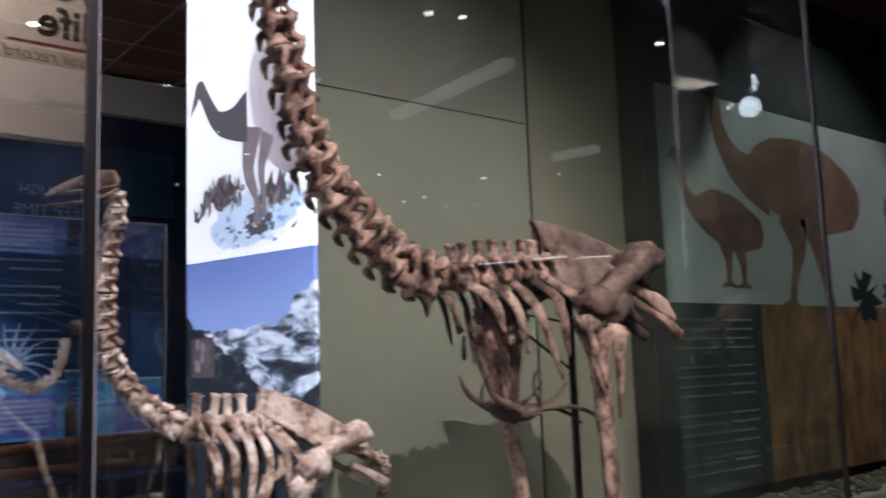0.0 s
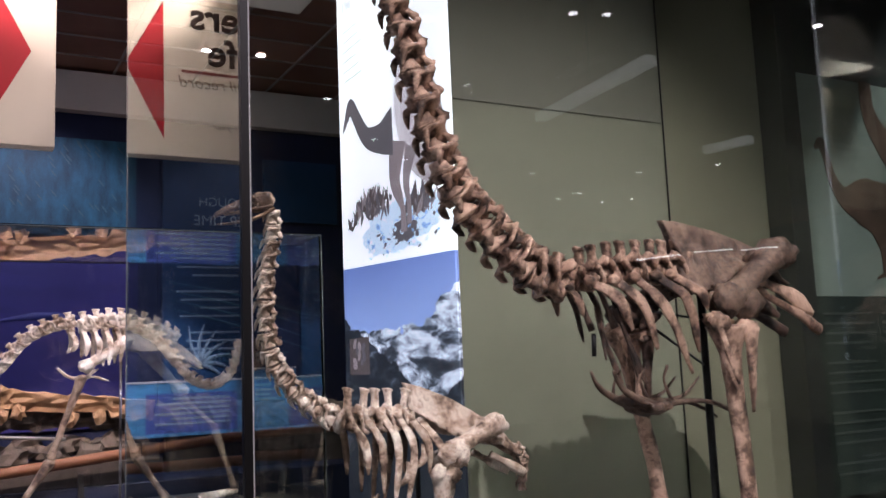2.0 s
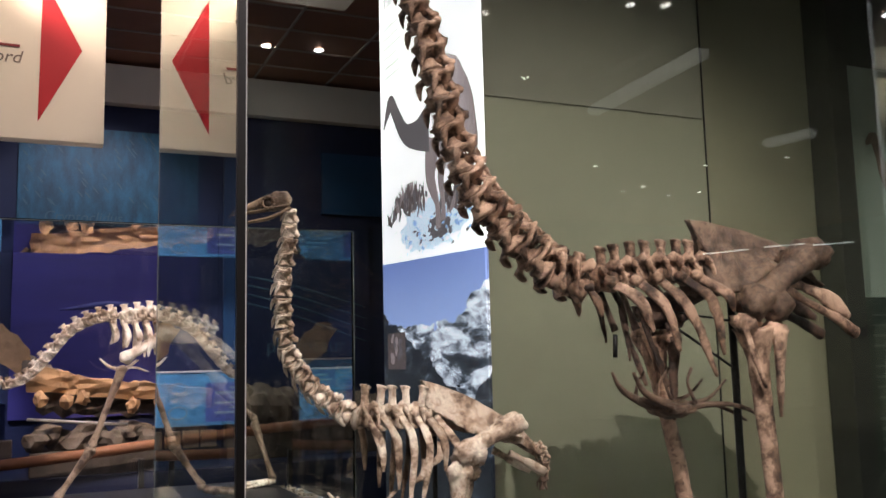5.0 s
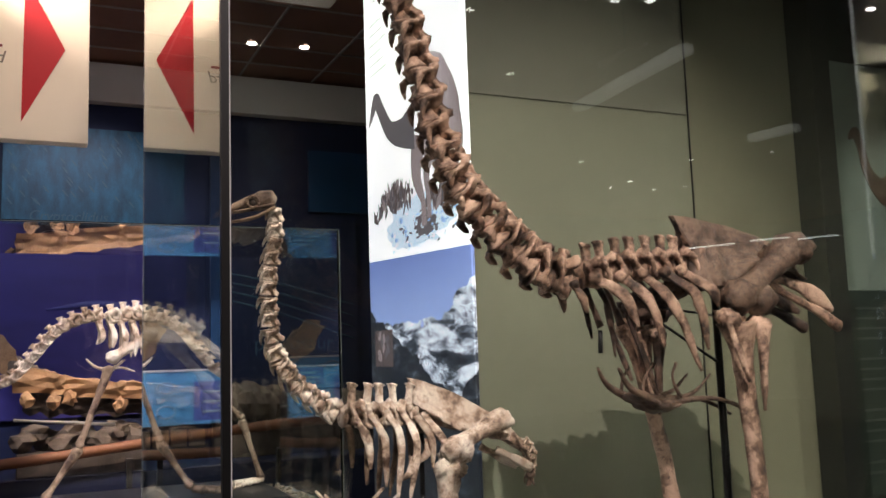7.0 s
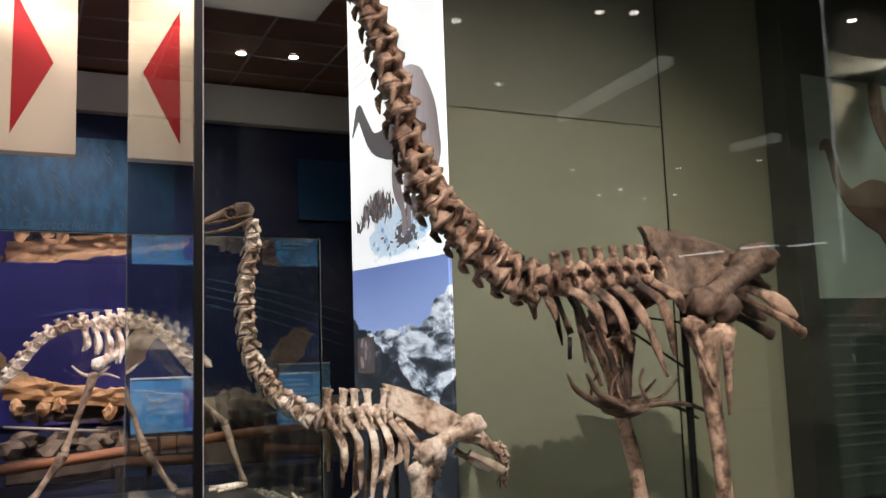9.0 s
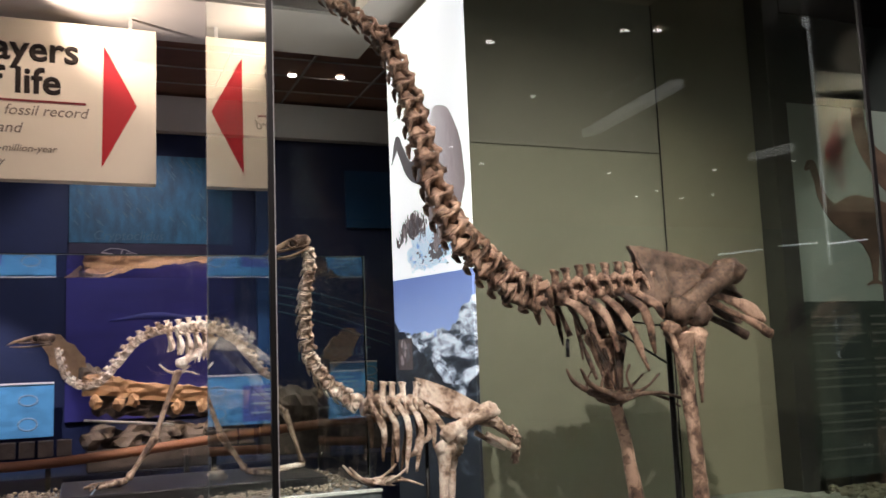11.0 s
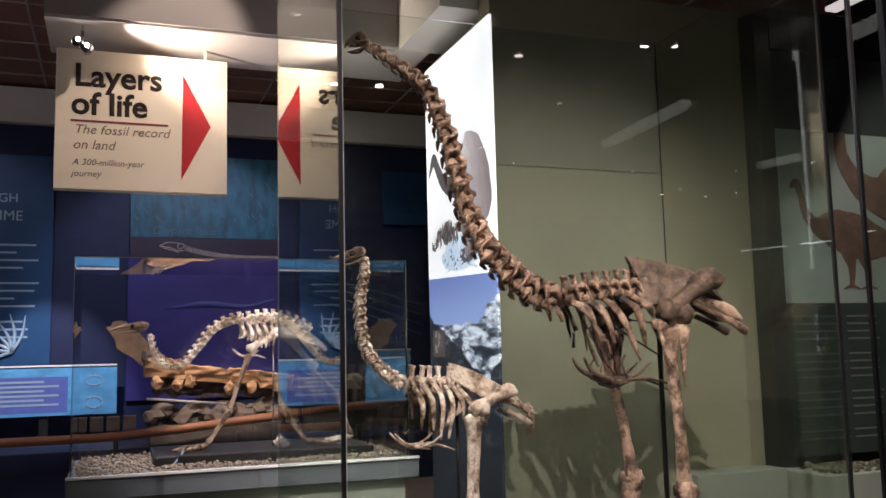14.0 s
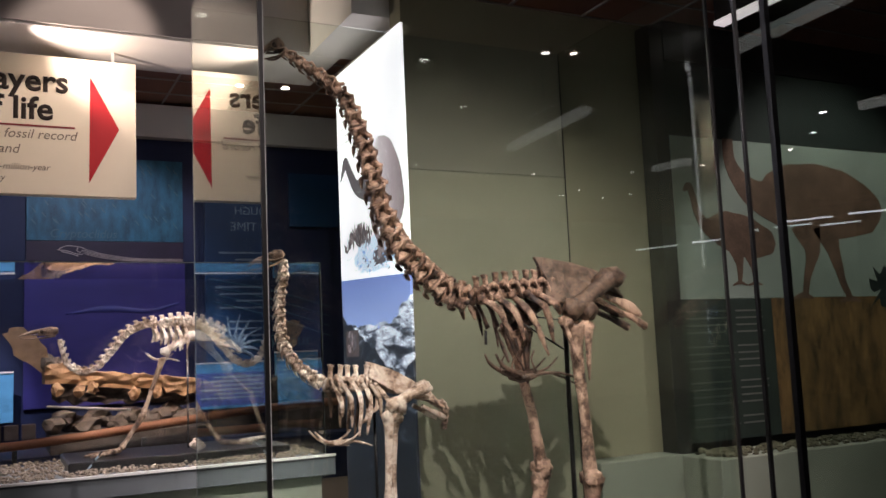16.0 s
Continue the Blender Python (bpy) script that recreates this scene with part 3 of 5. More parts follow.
def spine_frames(pts, lengths):
    """Frames along a path in the xz plane, at the spacings given by lengths(u)."""
    path = smooth_path(pts, 12)
    acc = [0.0]
    for a, b in zip(path, path[1:]):
        acc.append(acc[-1] + (b - a).length)
    total, s, out = acc[-1], 0.0, []
    while s < total - 0.3 * lengths(1.0):
        ln = lengths(s / total)
        c = min(s + ln / 2, total)
        k = max(i for i in range(len(acc)) if acc[i] <= c + 1e-9)
        k = min(k, len(path) - 2)
        p = path[k].lerp(path[k + 1], (c - acc[k]) / max(1e-6, acc[k + 1] - acc[k]))
        t = (path[min(k + 2, len(path) - 1)] - path[max(k - 1, 0)]).normalized()
        side = Vector((0, 1, 0))
        up = side.cross(t) * -1
        up = (up - t * up.dot(t)).normalized()
        x = t.cross(up)
        out.append((Matrix(((x.x, t.x, up.x, p.x), (x.y, t.y, up.y, p.y), (x.z, t.z, up.z, p.z), (0, 0, 0, 1))), ln))
        s += ln
    return out


def vertebrae(owner, name, meshes, pts, lengths, girth, turn=6, over=1.12):
    rnd = random.Random(len(pts) * 7 + len(name))
    for i, (m, ln) in enumerate(spine_frames(pts, lengths)):
        g = girth(i)
        sc = Matrix.Diagonal((g, ln * over, g, 1))
        wob = pose(0, 0, 0, rnd.uniform(-turn, turn), rnd.uniform(-turn, turn), rnd.uniform(-turn, turn))
        part(name, meshes[i % len(meshes)], None, owner, at=m @ wob @ sc)


def long_bone(owner, name, a, b, r, material, ends=(2.0, 2.0), bow=(0, 0, 0), seed=0.0, flat=1.0):
    a, b = Vector(a), Vector(b)
    mid = (a + b) / 2 + Vector(bow)
    q1, q3 = a.lerp(b, 0.2) + Vector(bow) * 0.6, a.lerp(b, 0.8) + Vector(bow) * 0.6
    bm = bmesh.new()
    tube(bm, [a, q1, mid, q3, b], [r * ends[0] * 0.95, r * 1.45, r * 1.08, r * 0.98, r * ends[1] * 0.85], 12, flat, 5, 0.14, seed)
    for p, e, s in ((a, ends[0], 1), (b, ends[1], 2)):
        for d in (-1, 1):
            blob(bm, p + Vector((0.15 * r, d * r * e * 0.5, 0)), (r * e * 0.74, r * e * 0.6, r * e * 0.66), (0, 20 * d, 0), 3, 0.26, seed + s + d, 2.8)
    return part(name, bm, material, owner, smooth=True)


def rib(owner, a, b, c, r, material, seed=0.0, name="rib"):
    """A flat curved rib with a forked head at the backbone."""
    bm = bmesh.new()
    tube(bm, [a, b, c], [r * 1.0, r * 0.85, r * 1.05, r * 1.15, r * 1.0, r * 0.8, r * 0.35], 9, 0.4, 9, 0.2, seed)
    blob(bm, a, (r * 1.25, r * 1.1, r * 1.15), (0, 0, 0), 2, 0.2, seed)
    tube(bm, [Vector(a).lerp(Vector(b), 0.12), Vector(a) + Vector((0.6 * r, 0, 1.6 * r))], [r * 0.7, r * 0.6], 6, 0.7, 3, 0.15, seed)
    return part(name, bm, material, owner, smooth=True)


def blade(owner, name, pts, radii, material, flat=0.3, seed=0.0):
    bm = bmesh.new()
    tube(bm, pts, radii, 10, flat, 7, 0.14, seed)
    return part(name, bm, material, owner, smooth=True)


def knobs(bm, spots, seed):
    for k, (c, r) in enumerate(spots):
        blob(bm, c, r, (0, 15 * (-1) ** k, 0), 3, 0.2, seed + k, 2.4)


def pelvis(owner, material, sections, seed, hollow=0.05):
    """A roof-shaped hip bone lofted from (x, y, crest z, lower z, half width) sections: a ridge, two dished side plates, hollow beneath, its front edge cut in."""
    bm = bmesh.new()
    prof = ((0.0, 0.93), (0.07, 1.0), (0.16, 0.99), (0.2, 0.86), (0.25, 0.7), (0.33, 0.53), (0.47, 0.38), (0.64, 0.26), (0.84, 0.15), (1.0, 0.0), (0.9, -0.06), (0.7, 0.1), (0.45, 0.26), (0.22, 0.46), (0.0, 0.66))
    ring = [(a, b) for a, b in prof] + [(-a, b) for a, b in prof[-2:0:-1]]
    stations = smooth_rows(sections, 9)
    rows = []
    for k, (x, y, zt, zl, w) in enumerate(stations):
        row, front = [], max(0.0, 1 - k / 14)
        for a, b in ring:
            n = noise.noise(Vector((x * 16 + seed, a * 2.5, b * 3))) * 0.2 + noise.noise(Vector((x * 50 + seed, a * 7, b * 8))) * 0.1
            dish = hollow * front * math.sin(math.pi * min(1, max(0, b)))
            row.append(bm.verts.new((x + dish + 0.015 * n, y + a * w * (1 + 1.7 * n), zl + (zt - zl) * b + 0.035 * n * (1 - b) + 0.012 * n)))
        rows.append(row)
    k = len(ring)
    for r0, r1 in zip(rows, rows[1:]):
        for i in range(k):
            bm.faces.new((r0[i], r0[(i + 1) % k], r1[(i + 1) % k], r1[i]))
    bm.faces.new(rows[0][::-1])
    bm.faces.new(rows[-1])
    bmesh.ops.recalc_face_normals(bm, faces=bm.faces)
    return part("pelvis", bm, material, owner, "rough keeled hip bone", smooth=True)


def smooth_rows(rows, n):
    out = []
    for a, b in zip(rows, rows[1:]):
        for k in range(n):
            u = k / n
            u = u * u * (3 - 2 * u) * 0.4 + u * 0.6
            out.append([p + (q - p) * u for p, q in zip(a, b)])
    return out + [list(rows[-1])]


def skull(owner, back, tip, h, material, dark, seed=0.0, gape=0.12):
    """A moa skull from the nape to the beak's tip, h high at the braincase."""
    back, tip = Vector(back), Vector(tip)
    L = (tip - back).length
    d = (tip - back).normalized()
    side = Vector((0, 1, 0))
    up = d.cross(side)
    up = up if up.z > 0 else -up
    m = Matrix(((d.x, side.x, up.x, back.x), (d.y, side.y, up.y, back.y), (d.z, side.z, up.z, back.z), (0, 0, 0, 1)))
    bm = bmesh.new()
    w = h * 0.55
    blob(bm, (L * 0.2, 0, h * 0.05), (L * 0.22, w, h * 0.46), sub=3, rough=0.1, seed=seed)
    tube(bm, [(L * 0.3, 0, h * 0.22), (L * 0.6, 0, h * 0.13), (L * 0.85, 0, -h * 0.02), (L * 1.0, 0, -h * 0.22)], [h * 0.27, h * 0.19, h * 0.13, h * 0.03], 10, 1.25, 4, 0.06, seed)
    for s in (-1, 1):
        tube(bm, [(L * 0.1, s * w * 0.8, -h * 0.28), (L * 0.4, s * w * 0.72, -h * 0.22), (L * 0.75, s * w * 0.35, -h * 0.14)], [h * 0.09, h * 0.05, h * 0.06], 6, 1, 3, 0.08, seed)
        for k in range(9):
            a0, a1 = k * math.pi * 2 / 9, (k + 1) * math.pi * 2 / 9
            ring = [(L * 0.4 + math.cos(a) * h * 0.3, s * w * 0.78, h * 0.06 + math.sin(a) * h * 0.27) for a in (a0, a1)]
            tube(bm, ring, [h * 0.075, h * 0.075], 5, 1, 1, 0.1, seed)
    sk = part("skull", bm, material, owner, "bird skull with a short curved beak", smooth=True, at=m)
    # solid dark blobs inside the rings stand for the sockets' shade
    bm = bmesh.new()
    for s in (-1, 1):
        blob(bm, (L * 0.4, s * w * 0.42, h * 0.06), (h * 0.24, w * 0.3, h * 0.22), sub=2, rough=0.05)
    part("socket_shade", bm, dark, sk, "dark blob standing for eye socket shade", smooth=True)
    bm = bmesh.new()
    for s in (-1, 1):
        tube(bm, [(L * 0.08, s * w * 0.75, -h * 0.42), (L * 0.4, s * w * 0.7, -h * (0.5 + gape)), (L * 0.72, s * w * 0.35, -h * (0.46 + gape)), (L * 0.94, 0, -h * (0.36 + gape))], [h * 0.1, h * 0.08, h * 0.06, h * 0.04], 6, 0.7, 3, 0.08, seed)
    part("jaw", bm, material, owner, "slender lower jaw", smooth=True, at=m)


# dark tan of the skulls, also used as painted shade on far ribs
BONE_SK = bone("dark_tan_and_shaded_bone", (0.34, 0.24, 0.17), (0.17, 0.11, 0.075), (0.05, 0.03, 0.02), 0.6)
BONE_D = bone("leg_brown_bone", (0.42, 0.32, 0.23), (0.22, 0.15, 0.1), (0.06, 0.036, 0.024), 0.6)
HOLLOW = paint("hollow_bone_shade", (0.03, 0.02, 0.015), 0.9, 0.2)


def sternum(owner, c, size, material, seed):
    x, y, z = c
    bm = bmesh.new()
    blob(bm, (x, y, z), (size * 0.38, size * 0.5, size * 0.1), (0, 8, 0), 3, 0.45, seed)
    for s in (-1, 1):
        tube(bm, [(x + size * 0.2, y + s * size * 0.3, z), (x + size * 0.75, y + s * size * 0.42, z + size * 0.06), (x + size * 1.35, y + s * size * 0.5, z - size * 0.16)], [size * 0.075, size * 0.055, size * 0.03], 6, 0.7, 4, 0.15, seed + s)
        tube(bm, [(x - size * 0.2, y + s * size * 0.3, z), (x - size * 0.6, y + s * size * 0.4, z + size * 0.2), (x - size * 0.95, y + s * size * 0.35, z + size * 0.55)], [size * 0.08, size * 0.06, size * 0.03], 6, 0.7, 4, 0.15, seed + 2 * s)
        tube(bm, [(x + size * 0.1, y + s * size * 0.4, z), (x + size * 0.55, y + s * size * 0.5, z + size * 0.2), (x + size * 0.85, y + s * size * 0.55, z + size * 0.45)], [size * 0.05, size * 0.045, size * 0.045], 6, 0.7, 4, 0.15, seed + 3 * s)
    return part("breastbone", bm, material, owner, "breastbone with long curved arms", smooth=True)


def foot(owner, c, size, material, seed, fwd=-1):
    x, y, z = c
    for k, a in enumerate((-28, 0, 28)):
        bm = bmesh.new()
        d = Vector((fwd * math.cos(radians(a)), math.sin(radians(a)), 0))
        for j in range(4):
            p0, p1 = Vector((x, y, z)) + d * size * (0.1 + 0.24 * j), Vector((x, y, z)) + d * size * (0.3 + 0.24 * j)
            r = size * (0.075 - 0.013 * j)
            tube(bm, [p0 + Vector((0, 0, size * 0.1 * (1 - j / 4))), p1 + Vector((0, 0, size * 0.08 * (1 - (j + 1) / 4)))], [r * 1.2, r * 0.8, r * 1.15], 7, 1, 3, 0.12, seed + j)
        part("toe", bm, material, owner, smooth=True)


def rod(owner, name, a, b, r, material, label=""):
    bm = bmesh.new()
    tube(bm, [a, b], [r, r], 8, 1, 1, 0.0)
    return part(name, bm, material, owner, label, smooth=True)


# ---- large skeleton ----
giant = thing("moa_skeleton", "tall brown moa skeleton with a long curved neck", "skeleton", "mounted moa skeletons")
GN = [(0.805, 2.3, 3.044), (0.878, 2.295, 3.0), (0.951, 2.289, 2.952), (1.016, 2.284, 2.912), (1.084, 2.279, 2.863), (1.127, 2.274, 2.8), (1.161, 2.268, 2.732), (1.188, 2.263, 2.647), (1.218, 2.258, 2.559), (1.244, 2.253, 2.453), (1.262, 2.247, 2.364), (1.282, 2.242, 2.276), (1.309, 2.237, 2.183), (1.339, 2.232, 2.096), (1.384, 2.226, 2.018), (1.444, 2.221, 1.957), (1.503, 2.216, 1.894), (1.563, 2.211, 1.842), (1.623, 2.205, 1.798), (1.701, 2.2, 1.768)]
GB = [(1.78, 2.2, 1.772), (1.886, 2.2, 1.793), (1.99, 2.2, 1.806), (2.095, 2.2, 1.812), (2.202, 2.2, 1.815), (2.285, 2.2, 1.82)]
necks = [vertebra_mesh("neck_vertebra", BONE_G, 0.0, s, 1.0, 0.6) for s in (1.0, 4.0, 9.0)]
heavy = [vertebra_mesh("neck_vertebra", BONE_G, 0.16, s, 1.1, 0.05) for s in (2.0, 6.0, 11.0)]
backs = [vertebra_mesh("back_vertebra", BONE_G, 0.42, s, 1.05, 0.2) for s in (3.0, 5.0, 7.0)]
vertebrae(giant, "neck_vertebra", necks, GN[:13], lambda u: 0.052 + 0.036 * min(1, u * 1.3), lambda i: 0.062 + min(i, 11) * 0.0066, 7, 1.0)
vertebrae(giant, "neck_vertebra", heavy, GN[12:], lambda u: 0.074 - 0.01 * u, lambda i: 0.14 + 0.004 * i)
vertebrae(giant, "back_vertebra", backs, GB, lambda u: 0.062, lambda i: 0.128, 5)
skull(giant, (0.809, 2.31, 3.078), (0.69, 2.31, 3.029), 0.085, BONE_GP, HOLLOW, 3.0)
pelvis(giant, BONE_GP, ((2.175, 2.2, 1.985, 1.72, 0.1), (2.24, 2.2, 1.98, 1.725, 0.125), (2.34, 2.2, 1.965, 1.745, 0.115), (2.45, 2.2, 1.945, 1.8, 0.1), (2.55, 2.2, 1.92, 1.815, 0.105), (2.64, 2.2, 1.89, 1.79, 0.1), (2.7, 2.2, 1.855, 1.75, 0.085), (2.745, 2.2, 1.8, 1.745, 0.04)), 2.0, 0.06)
# far-side bones take the darker copy, so their shade is painted in
for s, mt in ((-1, BONE_G), (1, BONE_SHADE)):
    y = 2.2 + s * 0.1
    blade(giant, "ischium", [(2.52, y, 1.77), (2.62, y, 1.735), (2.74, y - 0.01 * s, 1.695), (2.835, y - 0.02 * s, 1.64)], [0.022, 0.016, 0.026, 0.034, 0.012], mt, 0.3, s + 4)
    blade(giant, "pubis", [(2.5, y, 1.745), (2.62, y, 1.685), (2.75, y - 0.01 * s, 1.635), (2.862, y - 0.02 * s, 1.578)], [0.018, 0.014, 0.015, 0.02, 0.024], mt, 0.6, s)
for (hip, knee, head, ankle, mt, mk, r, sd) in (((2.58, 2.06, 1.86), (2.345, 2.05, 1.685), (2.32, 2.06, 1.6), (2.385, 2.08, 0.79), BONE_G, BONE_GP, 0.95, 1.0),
                                               ((2.55, 2.31, 1.84), (2.15, 2.36, 1.665), (2.115, 2.36, 1.585), (2.255, 2.36, 0.83), BONE_SHADE, BONE_SHADE, 0.9, 2.0)):
    hip, knee, head, ankle = Vector(hip), Vector(knee), Vector(head), Vector(ankle)
    bm = bmesh.new()
    tube(bm, [hip, hip.lerp(knee, 0.3), hip.lerp(knee, 0.6) + Vector((0, 0, 0.008)), knee], [0.062 * r, 0.056 * r, 0.044 * r, 0.046 * r, 0.066 * r], 14, 0.9, 5, 0.12, sd)
    knobs(bm, ((hip + Vector((0.02, -0.01, 0.0)), (0.07 * r, 0.05, 0.055 * r)), (hip + Vector((-0.02, 0.06, -0.02)), (0.045, 0.05, 0.045)), (knee + Vector((-0.045, -0.03, 0.0)), (0.062 * r, 0.045, 0.062 * r)),
               (knee + Vector((0.055, -0.01, -0.01)), (0.065 * r, 0.05, 0.062 * r)), (knee + Vector((0.0, 0.04, -0.01)), (0.08 * r, 0.04, 0.05 * r))), sd)
    part("thigh_bone", bm, mk, giant, smooth=True)
    bm = bmesh.new()
    tube(bm, [head, head.lerp(ankle, 0.1), head.lerp(ankle, 0.3), head.lerp(ankle, 0.65) + Vector((0.008, 0, 0)), ankle], [0.088 * r, 0.066 * r, 0.046 * r, 0.038 * r, 0.035 * r, 0.034 * r, 0.036 * r, 0.046 * r], 14, 0.75, 6, 0.08, sd + 3)
    knobs(bm, ((head + Vector((-0.065, -0.03, 0.01)), (0.045 * r, 0.03, 0.036)), (head + Vector((0.065, -0.02, -0.015)), (0.05 * r, 0.04, 0.04)), (head + Vector((0.0, 0.03, 0.012)), (0.07 * r, 0.04, 0.03)),
               (ankle + Vector((0, -0.025, -0.01)), (0.05, 0.03, 0.048)), (ankle + Vector((0, 0.03, -0.01)), (0.05, 0.03, 0.048))), sd + 3)
    part("shin_bone", bm, BONE_G, giant, smooth=True)
    bm = bmesh.new()
    tube(bm, [head + Vector((-0.085, -0.045, 0.0)), head + Vector((-0.055, -0.05, -0.09)), head + Vector((-0.01, -0.045, -0.2))], [0.012, 0.016, 0.006], 8, 0.6, 5, 0.15, sd)
    part("shin_crest", bm, BONE_G, giant, smooth=True)
    bm = bmesh.new()
    tube(bm, [head + Vector((0.07, -0.045, -0.01)), head + Vector((0.054, -0.05, -0.12)), head + Vector((0.054, -0.045, -0.2)), head + Vector((0.062, -0.03, -0.3))], [0.03, 0.02, 0.015, 0.007], 8, 0.7, 6, 0.1, sd)
    part("fibula", bm, mt, giant, smooth=True)
long_bone(giant, "foot_bone", (2.4, 2.08, 0.76), (2.36, 2.08, 0.42), 0.032, BONE_G, (1.7, 1.8), (0, 0, 0), 5.0)
long_bone(giant, "foot_bone", (2.25, 2.36, 0.79), (2.2, 2.36, 0.43), 0.032, BONE_G, (1.7, 1.8), (0, 0, 0), 6.0)
foot(giant, (2.34, 2.08, 0.39), 0.3, BONE_G, 1.0)
foot(giant, (2.18, 2.36, 0.39), 0.3, BONE_G, 3.0)
for k, (xa, za, xb, zb, xc, zc) in enumerate(((1.79, 1.752, 1.862, 1.695, 1.921, 1.59), (1.89, 1.76, 1.966, 1.672, 2.016, 1.525), (1.975, 1.768, 2.061, 1.656, 2.159, 1.44), (2.072, 1.775, 2.152, 1.684, 2.192, 1.51), (2.142, 1.778, 2.21, 1.712, 2.242, 1.655))):
    rib(giant, (xa, 2.12, za), (xb, 2.075 - 0.004 * k, zb), (xc, 2.08 - 0.004 * k, zc), 0.019, BONE_G, k - 1.0)
    rib(giant, (xa, 2.28, za), (xb + 0.01, 2.325, zb), (xc - 0.03, 2.31, zc - 0.03), 0.012, BONE_SHADE, k + 1.0)
for xa, za, xb, zb, y in ((1.7, 1.73, 1.745, 1.64, 2.11), (1.735, 1.72, 1.76, 1.65, 2.27)):
    rib(giant, (xa, y, za), ((xa + xb) / 2 - 0.005, y - 0.02, (za + zb) / 2), (xb, y, zb), 0.014, BONE_G, xa, "neck_rib")
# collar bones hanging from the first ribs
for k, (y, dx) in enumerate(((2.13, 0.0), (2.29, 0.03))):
    blade(giant, "collar_bone", [(1.83 + dx, y, 1.735), (1.862 + dx, y, 1.66), (1.885 + dx, y, 1.6)], [0.013, 0.01, 0.016], BONE_SHADE, 0.6, k)
    blade(giant, "collar_bone", [(1.93 + dx, y + 0.03, 1.72), (1.95 + dx, y + 0.03, 1.6), (1.99 + dx, y + 0.03, 1.5), (2.02 + dx, y + 0.02, 1.41)], [0.009, 0.013, 0.009, 0.014, 0.007], BONE_SHADE, 0.5, k + 3)
# breastbone: a ragged plate with two front horns and thin rear arms
bm = bmesh.new()
knobs(bm, (((2.04, 2.2, 1.335), (0.05, 0.09, 0.03)), ((2.1, 2.21, 1.33), (0.06, 0.08, 0.022)), ((1.99, 2.2, 1.355), (0.04, 0.07, 0.022))), 4.0)
for s in (-1, 1):
    y = 2.2 + 0.06 * s
    tube(bm, [(1.86, y - 0.02, 1.46), (1.895, y - 0.01, 1.41), (1.945, y, 1.378), (2.04, y, 1.338)], [0.0058, 0.0092, 0.0115, 0.0138, 0.0162], 8, 0.7, 5, 0.2, s)
    tube(bm, [(2.06, y, 1.335), (2.16, y, 1.345), (2.27, y, 1.342), (2.36, y, 1.315), (2.44, y, 1.275)], [0.0150, 0.0098, 0.0081, 0.0075, 0.0063], 8, 0.7, 5, 0.15, s + 2)
    tube(bm, [(2.1, y, 1.35), (2.19, y + 0.01, 1.37), (2.27, y + 0.02, 1.425)], [0.0104, 0.0069, 0.0046], 8, 0.7, 5, 0.15, s + 4)
    tube(bm, [(1.965, y, 1.37), (1.975, y, 1.42), (2.005, y, 1.46)], [0.0081, 0.0052, 0.0034], 7, 0.7, 4, 0.15, s + 5)
    tube(bm, [(2.12, y, 1.35), (2.09, y, 1.42), (2.11, y, 1.47)], [0.0081, 0.0052, 0.0069], 7, 0.7, 4, 0.15, s + 6)
part("breastbone", bm, BONE_GP, giant, "breastbone with long curved arms", smooth=True)
rod(giant, "support_post", (2.385, 2.24, ZB), (2.385, 2.24, 1.8), 0.014, BLACK_METAL, "black steel mounting post")
rod(giant, "brace", (2.385, 2.24, 1.46), (2.08, 2.2, 1.62), 0.005, BLACK_METAL)
rod(giant, "brace", (2.385, 2.24, 1.63), (2.1, 2.2, 1.66), 0.004, BLACK_METAL)
rod(giant, "rib_pin", (1.852, 2.2, 1.585), (1.848, 2.2, 1.51), 0.008, BLACK_METAL)

# ---- smaller skeleton in the same case ----
small = thing("moa_skeleton", "smaller tan moa skeleton standing beside the tall one", "skeleton", "mounted moa skeletons")
SN = [(0.776, 2.28, 1.969), (0.782, 2.291, 1.926), (0.782, 2.302, 1.882), (0.773, 2.313, 1.825), (0.767, 2.324, 1.756), (0.769, 2.335, 1.687), (0.777, 2.345, 1.618), (0.794, 2.356, 1.549), (0.828, 2.367, 1.488), (0.875, 2.378, 1.436), (0.928, 2.389, 1.398), (0.982, 2.4, 1.363)]
SB = [(1.02, 2.41, 1.352), (1.07, 2.415, 1.348), (1.134, 2.42, 1.345), (1.188, 2.425, 1.342), (1.27, 2.43, 1.338)]
necks = [vertebra_mesh("neck_vertebra", BONE_S, 0.0, s, 1.0, 0.9) for s in (2.0, 5.0, 8.0)]
backs = [vertebra_mesh("back_vertebra", BONE_S, 0.6, s, 1.1, 0.2) for s in (1.0, 4.0)]
vertebrae(small, "neck_vertebra", necks, SN, lambda u: 0.042 + 0.013 * u, lambda i: 0.056 + min(i, 16) * 0.0016 + max(0, i - 12) * 0.005, 8, 0.92)
vertebrae(small, "back_vertebra", backs, SB, lambda u: 0.05, lambda i: 0.1, 6)
skull(small, (0.777, 2.27, 1.996), (0.598, 2.27, 1.943), 0.062, BONE_SK, HOLLOW, 1.0)
